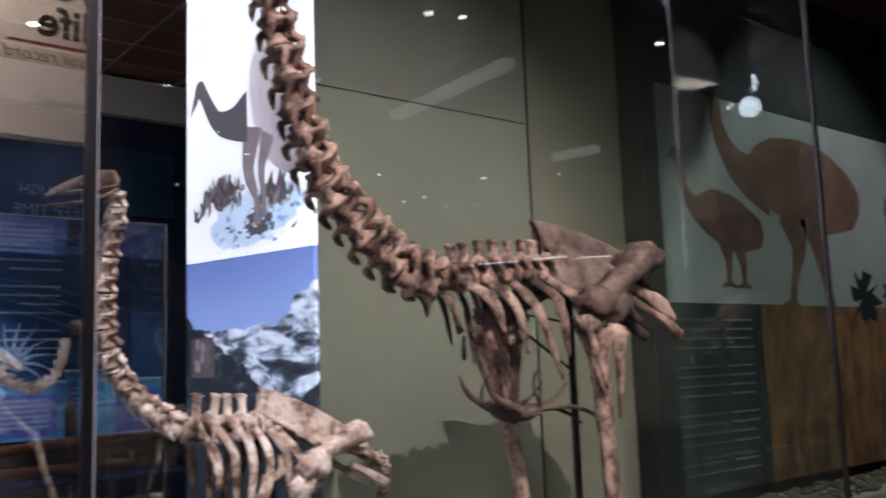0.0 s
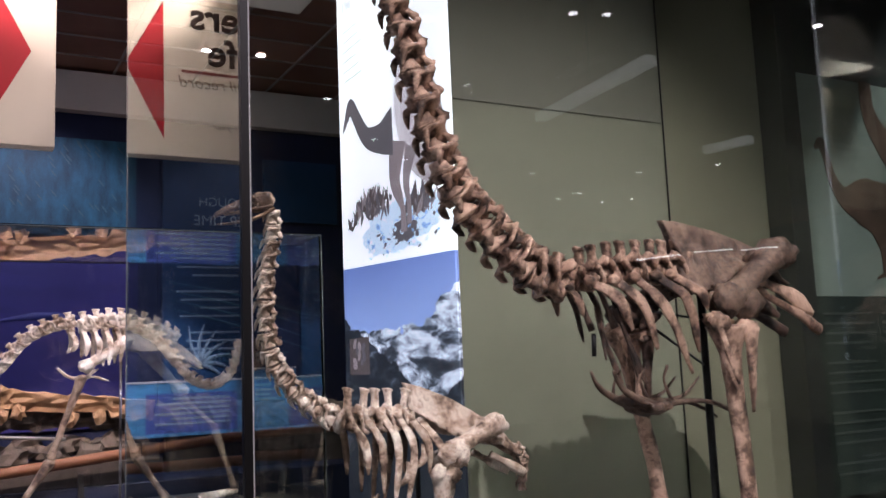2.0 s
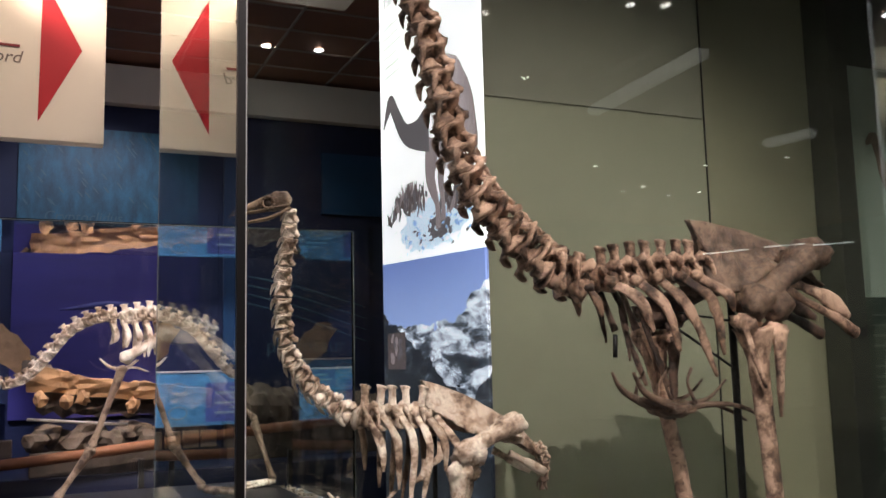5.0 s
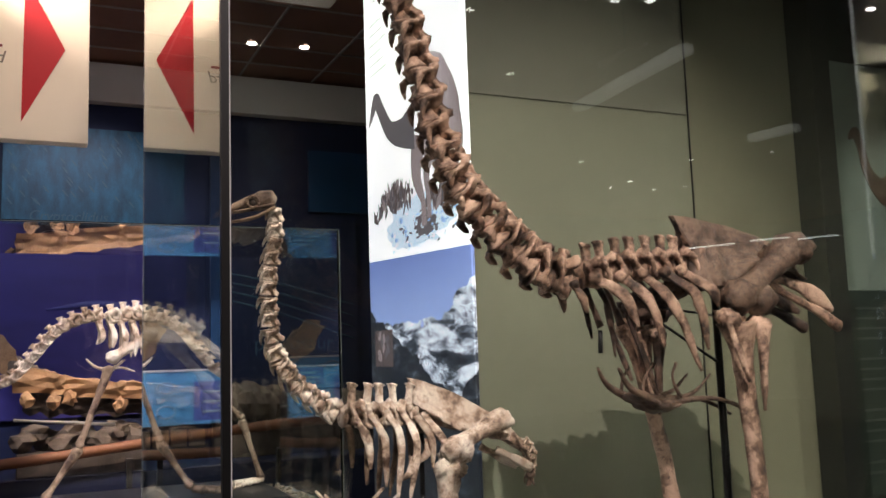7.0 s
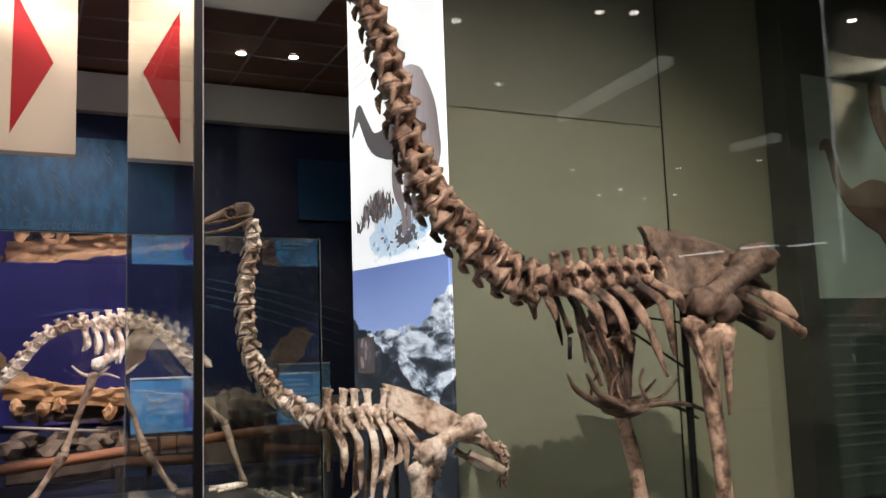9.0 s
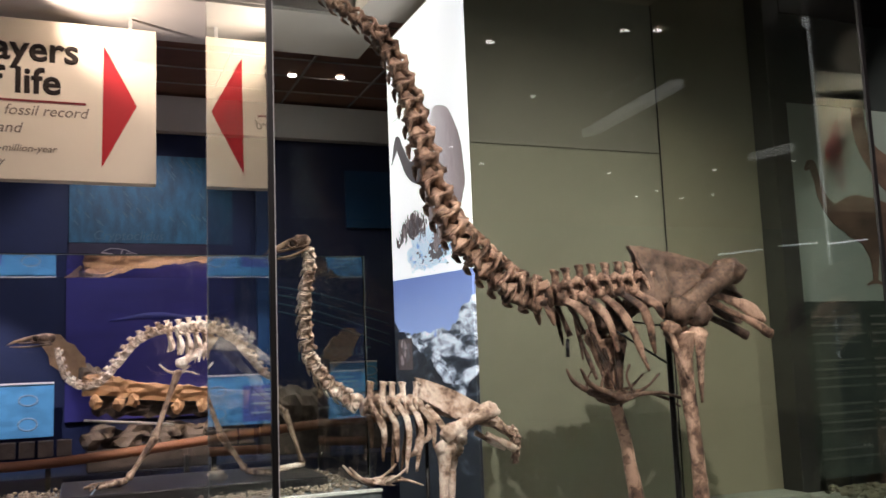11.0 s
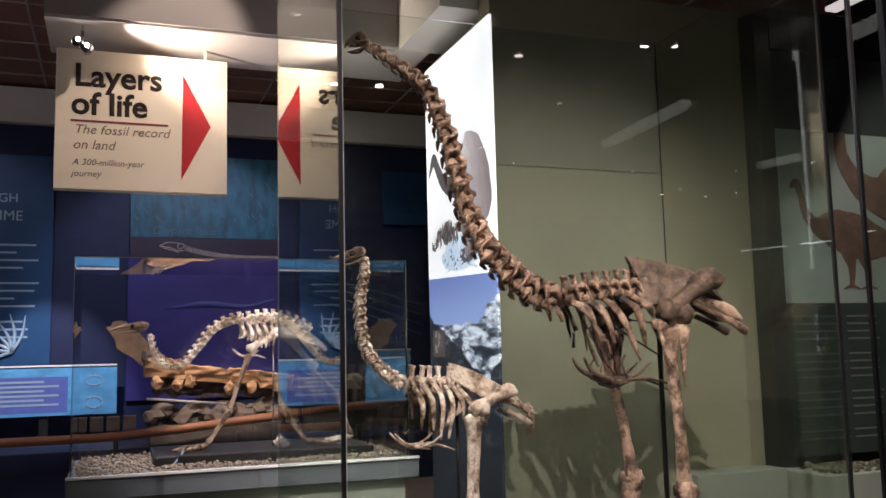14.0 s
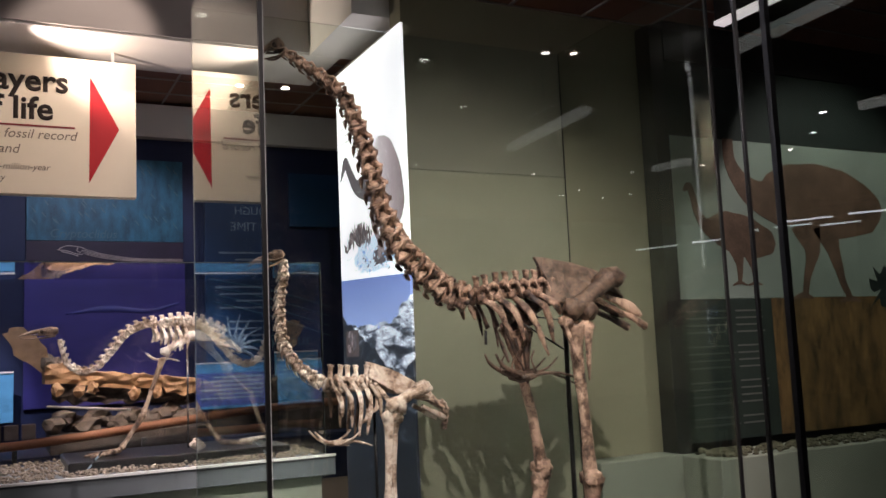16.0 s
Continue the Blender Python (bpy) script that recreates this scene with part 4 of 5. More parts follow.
pelvis(small, BONE_S, ((1.25, 2.44, 1.452, 1.375, 0.045), (1.29, 2.445, 1.445, 1.335, 0.07), (1.36, 2.45, 1.42, 1.305, 0.075), (1.44, 2.455, 1.385, 1.275, 0.07), (1.52, 2.46, 1.345, 1.255, 0.08), (1.59, 2.47, 1.305, 1.235, 0.085), (1.65, 2.48, 1.26, 1.21, 0.06), (1.71, 2.49, 1.205, 1.175, 0.03)), 7.0, 0.02)
tails = [vertebra_mesh("tail_vertebra", BONE_S, 0.1, 3.0, 1.0, 0.5)]
vertebrae(small, "tail_vertebra", tails, [(1.705, 2.5, 1.215), (1.735, 2.5, 1.17), (1.735, 2.5, 1.12), (1.725, 2.5, 1.06)], lambda u: 0.033, lambda i: 0.055 - 0.005 * i, 12)
for s in (-1, 1):
    bm = bmesh.new()
    tube(bm, [(1.56, 2.48 + s * 0.06, 1.2), (1.63, 2.49 + s * 0.06, 1.165), (1.71, 2.5 + s * 0.05, 1.125)], [0.014, 0.011, 0.018, 0.016], 7, 0.5, 5, 0.1, s)
    part("pubis", bm, BONE_S, small, smooth=True)
for (hip, knee, head, ankle, sd) in (((1.545, 2.37, 1.3), (1.37, 2.35, 1.225), (1.34, 2.355, 1.165), (1.32, 2.36, 0.72), 7.0), ((1.57, 2.54, 1.28), (1.44, 2.52, 1.19), (1.415, 2.46, 1.15), (1.385, 2.45, 0.72), 8.0)):
    hip, knee, head, ankle = Vector(hip), Vector(knee), Vector(head), Vector(ankle)
    bm = bmesh.new()
    tube(bm, [hip, hip.lerp(knee, 0.3), hip.lerp(knee, 0.65), knee], [0.036, 0.032, 0.026, 0.028, 0.038], 12, 0.9, 5, 0.12, sd)
    knobs(bm, ((hip + Vector((0.012, 0, 0.004)), (0.042, 0.03, 0.034)), (knee + Vector((-0.02, -0.012, -0.002)), (0.034, 0.026, 0.036)), (knee + Vector((0.035, 0, -0.01)), (0.036, 0.028, 0.036))), sd)
    part("thigh_bone", bm, BONE_S, small, smooth=True)
    bm = bmesh.new()
    tube(bm, [head, head.lerp(ankle, 0.12), head.lerp(ankle, 0.35), head.lerp(ankle, 0.7), ankle], [0.04, 0.032, 0.024, 0.02, 0.018, 0.018, 0.026], 12, 0.75, 5, 0.1, sd)
    knobs(bm, ((head + Vector((-0.02, -0.015, 0.0)), (0.026, 0.02, 0.03)), (head + Vector((0.024, 0, -0.006)), (0.026, 0.022, 0.028))), sd + 2)
    part("shin_bone", bm, BONE_S, small, smooth=True)
for y, x in ((2.36, 1.32), (2.45, 1.385)):
    long_bone(small, "foot_bone", (x, y, 0.69), (x - 0.03, y, 0.42), 0.02, BONE_S, (1.7, 1.8), (0, 0, 0), 5.0 + y)
    foot(small, (x - 0.04, y, 0.39), 0.2, BONE_S, y)
for k, (xa, za, xb, zb, xc, zc) in enumerate(((1.035, 1.358, 1.076, 1.268, 1.086, 1.18), (1.09, 1.356, 1.131, 1.265, 1.134, 1.122), (1.15, 1.354, 1.184, 1.261, 1.17, 1.075), (1.205, 1.35, 1.236, 1.25, 1.212, 1.08), (1.25, 1.34, 1.285, 1.262, 1.288, 1.168), (1.287, 1.33, 1.32, 1.262, 1.337, 1.22))):
    rib(small, (xa, 2.385, za), (xb, 2.348 - 0.003 * k, zb), (xc, 2.352 - 0.003 * k, zc), 0.0125, BONE_S, k - 1.0)
    # far ribs in darker bone: shade inside the chest, put into the colour
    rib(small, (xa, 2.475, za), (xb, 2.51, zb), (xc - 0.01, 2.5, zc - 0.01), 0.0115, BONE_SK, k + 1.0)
# curled end pieces of the long ribs
for k, (x, z) in enumerate(((1.185, 1.14), (1.24, 1.19))):
    blade(small, "rib_hook", [(x + 0.035, 2.345, z + 0.07), (x + 0.03, 2.34, z + 0.025), (x, 2.345, z)], [0.011, 0.014, 0.008], BONE_S, 0.5, k)
sternum(small, (1.06, 2.4, 1.045), 0.13, BONE_S, 5.0)
rod(small, "support_post", (1.29, 2.43, ZB), (1.29, 2.43, 1.27), 0.009, BLACK_METAL, "black steel mounting post")

# ---- acrylic case with a small skeleton ----
VX0, VX1, VY0, VY1, VZ0, VZ1 = -0.555, 1.31, 3.3, 4.3, 0.9, 2.06
vit = thing("low_display_case", "clear acrylic display case on a grey and sage plinth", "display case")
part("plinth", boxed(VX0 + 0.05, VX1 - 0.01, VY0 + 0.05, VY1 - 0.05, 0, 0.775, bevel=0.005), SAGE_BASE, vit, "pale sage plinth")
part("tray", boxed(VX0 - 0.02, VX1 + 0.055, VY0 - 0.02, VY1 + 0.02, 0.775, 0.885, bevel=0.004), GREY_BASE, vit, "grey laminate tray")
part("trim", boxed(VX0 - 0.02, VX1 + 0.055, VY0 - 0.034, VY0 - 0.004, 0.886, 0.899), WHITE_TRIM, vit, "pale metal edge trim")
for nm, a in (("front_pane", (VX0, VX1, VY0, VY0 + 0.008, VZ0 - 0.012, VZ1)), ("rear_pane", (VX0, VX1, VY1 - 0.008, VY1, VZ0 - 0.012, VZ1)),
              ("side_pane", (VX0, VX0 + 0.008, VY0 + 0.0085, VY1 - 0.0085, VZ0 - 0.012, VZ1)), ("side_pane", (VX1 - 0.008, VX1, VY0 + 0.0085, VY1 - 0.0085, VZ0 - 0.012, VZ1)),
              ("lid", (VX0, VX1, VY0, VY1, VZ1 + 0.0005, VZ1 + 0.0085))):
    p = part(nm, boxed(*a), ACRYLIC, vit)
    p.visible_shadow = False
for x in (VX0, VX1):
    part("edge", boxed(x - 0.0015, x + 0.0015, VY0 - 0.002, VY0 + 0.0, VZ0, VZ1), EDGE, vit)
part("edge", boxed(VX0, VX1, VY0 - 0.002, VY0, VZ1 + 0.002, VZ1 + 0.005), EDGE, vit)
part("black_plate", boxed(-0.12, 1.15, 3.5, 4.2, 0.886, 0.955, bevel=0.006), BLACK_METAL, vit, "glossy black mounting plate")
rnd = random.Random(4)
bm = bmesh.new()
for i in range(2800):
    x, y = rnd.uniform(VX0 + 0.02, VX1 - 0.02), rnd.uniform(VY0 + 0.015, VY1 - 0.02)
    if -0.12 < x < 1.15 and y > 3.5:
        continue
    r = rnd.uniform(0.006, 0.014)
    blob(bm, (x, y, 0.886 + r * 0.5 + rnd.uniform(0, 0.025)), (r, r * rnd.uniform(0.7, 1.1), r * 0.7), (0, 0, rnd.uniform(0, 180)), 1, 0.2, i * 0.37)
gr = part("gravel", bm, GRAVEL, vit, "loose tan and grey gravel")
gr["kind"] = "stuff"

dwarf = thing("moa_skeleton", "small cream moa skeleton stooping in the acrylic case", "skeleton", "mounted moa skeletons")
VN = [(-0.145, 3.85, 1.658), (-0.129, 3.85, 1.587), (-0.104, 3.85, 1.516), (-0.055, 3.85, 1.472), (0.0, 3.85, 1.46), (0.069, 3.85, 1.49), (0.119, 3.85, 1.546), (0.157, 3.85, 1.593), (0.228, 3.85, 1.68), (0.318, 3.85, 1.73), (0.417, 3.85, 1.751)]
VB = [(0.43, 3.85, 1.734), (0.488, 3.85, 1.746), (0.55, 3.85, 1.753), (0.616, 3.85, 1.75), (0.688, 3.85, 1.737), (0.761, 3.85, 1.707), (0.823, 3.85, 1.668)]
necks = [vertebra_mesh("neck_vertebra", BONE_V, 0.3, s, 0.9, 0.5) for s in (2.0, 5.0)]
backs = [vertebra_mesh("back_vertebra", BONE_V, 0.34, s, 1.2, 0.3) for s in (1.0, 4.0)]
vertebrae(dwarf, "neck_vertebra", necks, VN, lambda u: 0.04 + 0.01 * u, lambda i: 0.036 + 0.0018 * i, 6, 0.98)
vertebrae(dwarf, "back_vertebra", backs, VB, lambda u: 0.048, lambda i: 0.078, 3)
skull(dwarf, (-0.154, 3.85, 1.706), (-0.377, 3.85, 1.69), 0.062, BONE_SK, HOLLOW, 2.0, 0.0)
pelvis(dwarf, BONE_V, ((0.56, 3.85, 1.76, 1.64, 0.04), (0.63, 3.85, 1.755, 1.63, 0.055), (0.75, 3.85, 1.715, 1.61, 0.065), (0.86, 3.85, 1.64, 1.57, 0.06), (0.95, 3.85, 1.56, 1.53, 0.03)), 4.0)
for k in range(5):
    for s in (-1, 1):
        x = 0.4 + 0.045 * k
        rib(dwarf, (x, 3.85 + s * 0.03, 1.71), (x + 0.012, 3.85 + s * 0.085, 1.65), (x + 0.005 - 0.01 * (k == 0), 3.85 + s * 0.08, (1.62, 1.6, 1.575, 1.56, 1.57)[k]), 0.011, BONE_V, k + s)
sternum(dwarf, (0.43, 3.84, 1.51), 0.085, BONE_V, 2.0)
long_bone(dwarf, "thigh_bone", (0.62, 3.79, 1.66), (0.45, 3.78, 1.56), 0.02, BONE_V, (1.6, 1.9), (0, 0, 0), 3.0)
long_bone(dwarf, "thigh_bone", (0.72, 3.91, 1.62), (0.88, 3.95, 1.44), 0.02, BONE_V, (1.6, 1.9), (0, 0, 0), 3.5)
long_bone(dwarf, "shin_bone", (0.435, 3.78, 1.51), (0.325, 3.78, 1.2), 0.012, BONE_D, (1.9, 1.7), (0, 0, 0), 4.0)
long_bone(dwarf, "shin_bone", (0.87, 3.95, 1.42), (1.03, 3.95, 1.27), 0.012, BONE_D, (1.9, 1.7), (0, 0, 0), 5.0)
long_bone(dwarf, "foot_bone", (0.32, 3.78, 1.18), (0.2, 3.78, 1.0), 0.013, BONE_D, (1.7, 1.8), (0, 0, 0), 6.0)
long_bone(dwarf, "foot_bone", (1.035, 3.95, 1.25), (1.12, 3.95, 0.99), 0.011, BONE_D, (1.7, 1.8), (0, 0, 0), 7.0)
foot(dwarf, (0.2, 3.78, 0.962), 0.21, BONE_D, 2.0)
foot(dwarf, (1.14, 3.95, 0.962), 0.18, BONE_V, 4.0)
rod(dwarf, "support_post", (0.6, 3.85, 0.955), (0.6, 3.85, 1.66), 0.006, CHROME, "thin steel mounting rod")
peb = thing("pale_stone", "pale chipped stone lying on the black plate", "stone", at=pose(0.62, 3.62, 0.955))
bm = bmesh.new()
blob(bm, (0, 0, 0.035), (0.05, 0.035, 0.035), (0, 25, 0), 2, 0.4, 3.0)
part("stone", bm, BONE_V, peb)
fl = thing("striped_marker", "small black and white striped scale bar on the gravel", "scale bar", at=pose(-0.03, 3.47, 0.9, 0, -52, 0))
for k in range(5):
    part("band", boxed(k * 0.03 - 0.01, k * 0.03 + 0.02, -0.012, 0.012, 0, 0.006), (BLACK, PALE_INK)[k % 2], fl)

# ---- soffit and hanging sign ----
bm = boxed(-0.8, 1.78, 4.1, 4.82, 3.68, 4.98)
structure("trim_soffit", bm, SOFFIT, "white plaster bulkhead soffit above the sign", "soffit")
structure("trim_soffit_return", boxed(1.545, 2.2, 3.22, 4.095, 3.68, 4.98), SOFFIT, "white plaster soffit return above the light box", "soffit")
# thin grey sheet: the unlit front's shade is put into its colour
structure("trim_fascia", boxed(-0.8, 1.54, 4.085, 4.096, 3.7, 4.97), FASCIA, "bulkhead face with its shade put in as grey", "fascia")

sign = thing("hanging_sign", "cream hanging sign board with dark lettering and a red arrow", "sign")
SX0, SX1, SY, SZ0, SZ1 = -0.742, 0.378, 4.45, 2.64, 3.6
part("board", boxed(SX0, SX1, SY, SY + 0.09, SZ0, SZ1, bevel=0.003), CREAM, sign, "cream painted board")
for x in (SX0 + 0.15, SX1 - 0.15):
    part("hanger", boxed(x - 0.01, x + 0.01, SY + 0.035, SY + 0.055, SZ1, 3.68), STEEL, sign)
part("arrow", flat_shape([(0.07, 2.73), (0.265, 3.115), (0.075, 3.475)], 0.003, pose(0, SY, 0, 90, 0, 0)), RED, sign, "red triangle arrow")
for txt, x, z, h, mt, sh, bd in (("Layers", -0.63, 3.35, 0.152, INK, 0, 0.005), ("of life", -0.645, 3.155, 0.152, INK, 0, 0.005), ("The fossil record", -0.625, 3.02, 0.062, INK_SOFT, 0.25, 0), ("on land", -0.63, 2.915, 0.062, INK_SOFT, 0.25, 0),
                                ("A 300-million-year", -0.63, 2.805, 0.042, INK_SOFT, 0.25, 0), ("journey", -0.635, 2.728, 0.042, INK_SOFT, 0.25, 0)):
    words("lettering", txt, h, upright(x, SY - 0.002, z), mt, sign, shear=sh, bold=bd)
part("underline", boxed(-0.645, -0.02, SY - 0.004, SY - 0.0005, 3.1, 3.113), LINE_RED, sign, "thin dark red line")

lamp = thing("spotlight", "small chrome twin spotlight glowing under the soffit", "lamp")
part("stem", boxed(-0.585, -0.565, 4.2, 4.22, 3.6, 3.68), CHROME, lamp)
for k, (x, z) in enumerate(((-0.6, 3.57), (-0.545, 3.535))):
    bm = bmesh.new()
    tube(bm, [(x, 4.16, z), (x, 4.2, z), (x, 4.25, z - 0.01)], [0.03, 0.042, 0.03], 14, 1, 3, 0)
    part("shell", bm, CHROME, lamp, smooth=True)
    bm = bmesh.new()
    blob(bm, (x, 4.16, z), (0.016, 0.01, 0.016), sub=2, rough=0)
    part("bulb", bm, BULB, lamp, "glowing bulb", smooth=True)

# ---- sea fossil display ----


def panel_board(label, x0, x1, z0, z1, material, cat="panel"):
    ob = thing("wall_panel", label, cat, "printed wall panels")
    part("board", boxed(x0, x1, 10.3, 10.345, z0, z1), material, ob)
    return ob


wp = panel_board("deep blue printed panel with a pale heading and text lines", -3.2, -1.08, 1.2, 4.1, TEAL2)
words("heading", "THROUGH", 0.11, upright(-2.26, 10.297, 3.5), PALE_INK, wp)
words("heading", "DEEP TIME", 0.125, upright(-2.26, 10.297, 3.27), PALE_INK, wp)
rnd = random.Random(8)
for k in range(13):
    if k == 4 or k == 9:
        continue
    part("text_line", boxed(-1.95, -1.2 - rnd.uniform(0, 0.3), 10.294, 10.299, 2.95 - k * 0.095, 2.975 - k * 0.095), PALE_INK, wp)
bm = bmesh.new()
for k in range(7):
    a = radians(60 + k * 24)
    tube(bm, [(-1.5, 10.29, 1.65), (-1.5 + math.cos(a) * 0.2, 10.29, 1.65 + math.sin(a) * 0.22), (-1.5 + math.cos(a + 0.2) * 0.42, 10.29, 1.65 + math.sin(a + 0.2) * 0.46)], [0.03, 0.02, 0.006], 5, 1, 3, 0.1)
part("sea_lily_print", bm, PALE_INK, wp, "pale drawing of a sea lily", smooth=True)
wp = panel_board("teal sea panel printed with a shoal above a violet lower half", -0.16, 1.76, 3.1, 4.2, TEAL)
part("dark_band", boxed(-0.16, 1.76, 10.302, 10.345, 2.8, 3.095), PLUM, wp)
part("violet_field", boxed(-0.18, 1.78, 10.302, 10.345, 1.0, 2.795), VIOLET, wp)
words("heading", "Cryptoclidus", 0.11, upright(0.1, 10.296, 3.14), DIM_INK, wp, shear=0.2)
rnd = random.Random(5)
for k in range(60):
    x, z = rnd.uniform(-0.1, 1.7), rnd.uniform(3.3, 4.15)
    part("fish_print", flat_shape(oval(x, z, 0.05, 0.009, 8, -0.9), 0.002, pose(0, 10.299, 0, 90, 0, 0)), DIM_INK, wp)
SKETCH = paint("pale_line_ink", (0.42, 0.36, 0.36), 0.6, 0.15)
bm = bmesh.new()
for pts in ([(0.2, 2.98), (0.3, 3.03), (0.45, 3.02), (0.52, 3.0)], [(0.2, 2.98), (0.32, 2.965), (0.42, 2.93), (0.5, 2.925)], [(0.24, 2.96), (0.34, 2.935), (0.45, 2.9)], [(0.44, 3.01), (0.43, 2.97), (0.47, 2.95), (0.5, 2.98)]):
    tube(bm, [(x, 10.297, z) for x, z in pts], [0.007, 0.006], 5, 0.5, 5, 0.1)
for k in range(4):
    tube(bm, [(0.5, 10.297, 3.0 - 0.02 * k), (0.75, 10.297, 2.93 - 0.018 * k), (1.2, 10.297, 2.87 - 0.012 * k), (1.75, 10.297, 2.86 - 0.016 * k)], [0.004, 0.005], 5, 0.5, 6, 0.1)
for k in range(30):
    x = 0.55 + k * 0.04
    z = 2.985 - 0.105 * min(1, (x - 0.5) / 0.55) ** 0.8
    tube(bm, [(x, 10.297, z), (x + 0.02, 10.297, z - 0.06)], [0.004, 0.003], 4, 0.5, 1, 0)
part("long_skull_print", bm, SKETCH, wp, "pale line drawing of a sea reptile", smooth=True)
bm = bmesh.new()
tube(bm, [(0.3, 10.296, 2.16), (0.8, 10.296, 2.22), (1.3, 10.296, 2.18), (1.7, 10.296, 2.28)], [0.01, 0.05, 0.03, 0.02], 6, 0.1, 5, 0.1)
part("reptile_print", bm, paint("slate_violet_print", (0.05, 0.06, 0.26), 0.5, 0.1), wp, smooth=True)
wp = panel_board("dark navy panel with a pale word above a small label", 2.0, 3.85, 1.0, 3.3, NAVY)
words("heading", "plesiosaur", 0.17, upright(2.55, 10.296, 1.66), DIM_INK, wp)
bm = bmesh.new()
for k in range(4):
    tube(bm, [(2.1, 10.296, 2.6 - k * 0.1), (2.9, 10.296, 2.45 - k * 0.12), (3.8, 10.296, 2.2 - k * 0.14)], [0.006, 0.016, 0.004], 5, 0.2, 4, 0.1)
part("streak_print", bm, DIM_INK, wp, smooth=True)
wp = panel_board("plain teal panel high on the navy partition", 3.25, 4.2, 3.35, 4.12, TEAL2)


def lectern(label, x0, x1, z0, z1, y):
    ob = thing("label_stand", label, "label stand", "label stands")
    part("board", boxed(x0, x1, y, y + 0.03, z0, z1, bevel=0.004), LABEL, ob)
    part("text_field", boxed(x0 + (x1 - x0) * 0.05, x0 + (x1 - x0) * 0.66, y - 0.003, y, z0 + 0.04, z1 - 0.12), LABEL_P, ob)
    w = (x1 - x0) * 0.5
    for k in range(6):
        part("text_line", boxed(x0 + (x1 - x0) * 0.1, x0 + (x1 - x0) * 0.1 + w * (0.8 + 0.2 * (k % 2)), y - 0.006, y - 0.003, z1 - 0.19 - k * 0.055, z1 - 0.165 - k * 0.055), PALE_INK, ob)
    for cz, hz in ((z0 + (z1 - z0) * 0.7, 0.06), (z0 + (z1 - z0) * 0.25, 0.07)):
        bm = bmesh.new()
        c = x0 + (x1 - x0) * 0.84
        for k in range(10):
            a0, a1 = k * math.pi / 5, (k + 1) * math.pi / 5
            tube(bm, [(c + math.cos(a0) * 0.1, y - 0.003, cz + math.sin(a0) * hz), (c + math.cos(a1) * 0.1, y - 0.003, cz + math.sin(a1) * hz)], [0.009, 0.009], 5, 0.3, 1, 0)
        part("shell_print", bm, PALE_INK, ob, smooth=True)
    part("top_edge", boxed(x0, x1, y - 0.012, y + 0.03, z1 + 0.001, z1 + 0.022), WHITE_TRIM, ob, "white lit top edge")
    part("leg", boxed((x0 + x1) / 2 - 0.05, (x0 + x1) / 2 + 0.05, y + 0.031, y + 0.08, 0, z1 - 0.05), BLACK_METAL, ob)
    return ob


lectern("bright blue printed label board on a dark stand", -1.95, -0.29, 0.86, 1.45, 10.1)
lectern("bright blue printed label board near the far partition", 2.93, 3.55, 1.2, 1.56, 10.1)

ped = thing("fossil_plinth", "low dark plinth with a red brown wooden rail", "plinth")
part("plinth", boxed(-2.0, 4.2, 8.7, 10.0, 0, 0.55, bevel=0.01), NAVY, ped, "dark navy plinth")
bm = bmesh.new()
tube(bm, [(-3.2, 8.45, 0.69), (-1.2, 8.5, 0.69), (-0.5, 8.55, 0.69), (0.13, 8.6, 0.72), (1.5, 8.6, 0.84), (2.6, 8.6, 0.92), (4.2, 8.6, 0.95)], [0.05, 0.05], 10, 1, 6, 0)
part("rail", bm, WOOD, ped, "curved red brown wooden rail", smooth=True)
for x in (-1.6, -0.3, 1.0, 2.4, 3.8):
    part("rail_post", boxed(x - 0.025, x + 0.025, 8.58, 8.63, 0, 0.68), BLACK_METAL, ped)
part("ledge", boxed(0.05, 1.75, 8.75, 9.6, 0.55, 0.76, bevel=0.01), DARK_ROCK, ped, "dark stone ledge")
rock = thing("fossil_slab", "ochre sandstone fossil slab with a dark broken underside", "rock")


def broken_bed(x0, x1, top, low, y0, y1, seed, step=0.09, rag=0.022):
    """A bed of stone with stepped, broken edges and a chipped face; top and low give its edges along the bed."""
    rnd = random.Random(seed)
    bm = bmesh.new()
    x, rows = x0, []
    while x < x1:
        u = (x - x0) / (x1 - x0)
        zt, zl = top(u) + rnd.uniform(-rag, rag) * 0.6, low(u) + rnd.uniform(-rag, rag) * 1.3
        row = []
        for k in range(5):
            v = k / 4
            row.append(bm.verts.new((x + rnd.uniform(-0.012, 0.012), y0 + rnd.uniform(-0.022, 0.022) + 0.06 * (1 - v), zl + (zt - zl) * v)))
        for k in range(3):
            row.append(bm.verts.new((x + rnd.uniform(-0.012, 0.012), y0 + (y1 - y0) * (k + 1) / 3, zt + rnd.uniform(-0.02, 0.02))))
        row.append(bm.verts.new((x, y1, zl)))
        rows.append(row)
        x += step * rnd.uniform(0.4, 1.5)
    n = len(rows[0])
    for r0, r1 in zip(rows, rows[1:]):
        for k in range(n):
            bm.faces.new((r0[k], r0[(k + 1) % n], r1[(k + 1) % n], r1[k]))
    bm.faces.new(rows[0][::-1])
    bm.faces.new(rows[-1])
    bmesh.ops.triangulate(bm, faces=bm.faces)
    bmesh.ops.recalc_face_normals(bm, faces=bm.faces)
    return bm


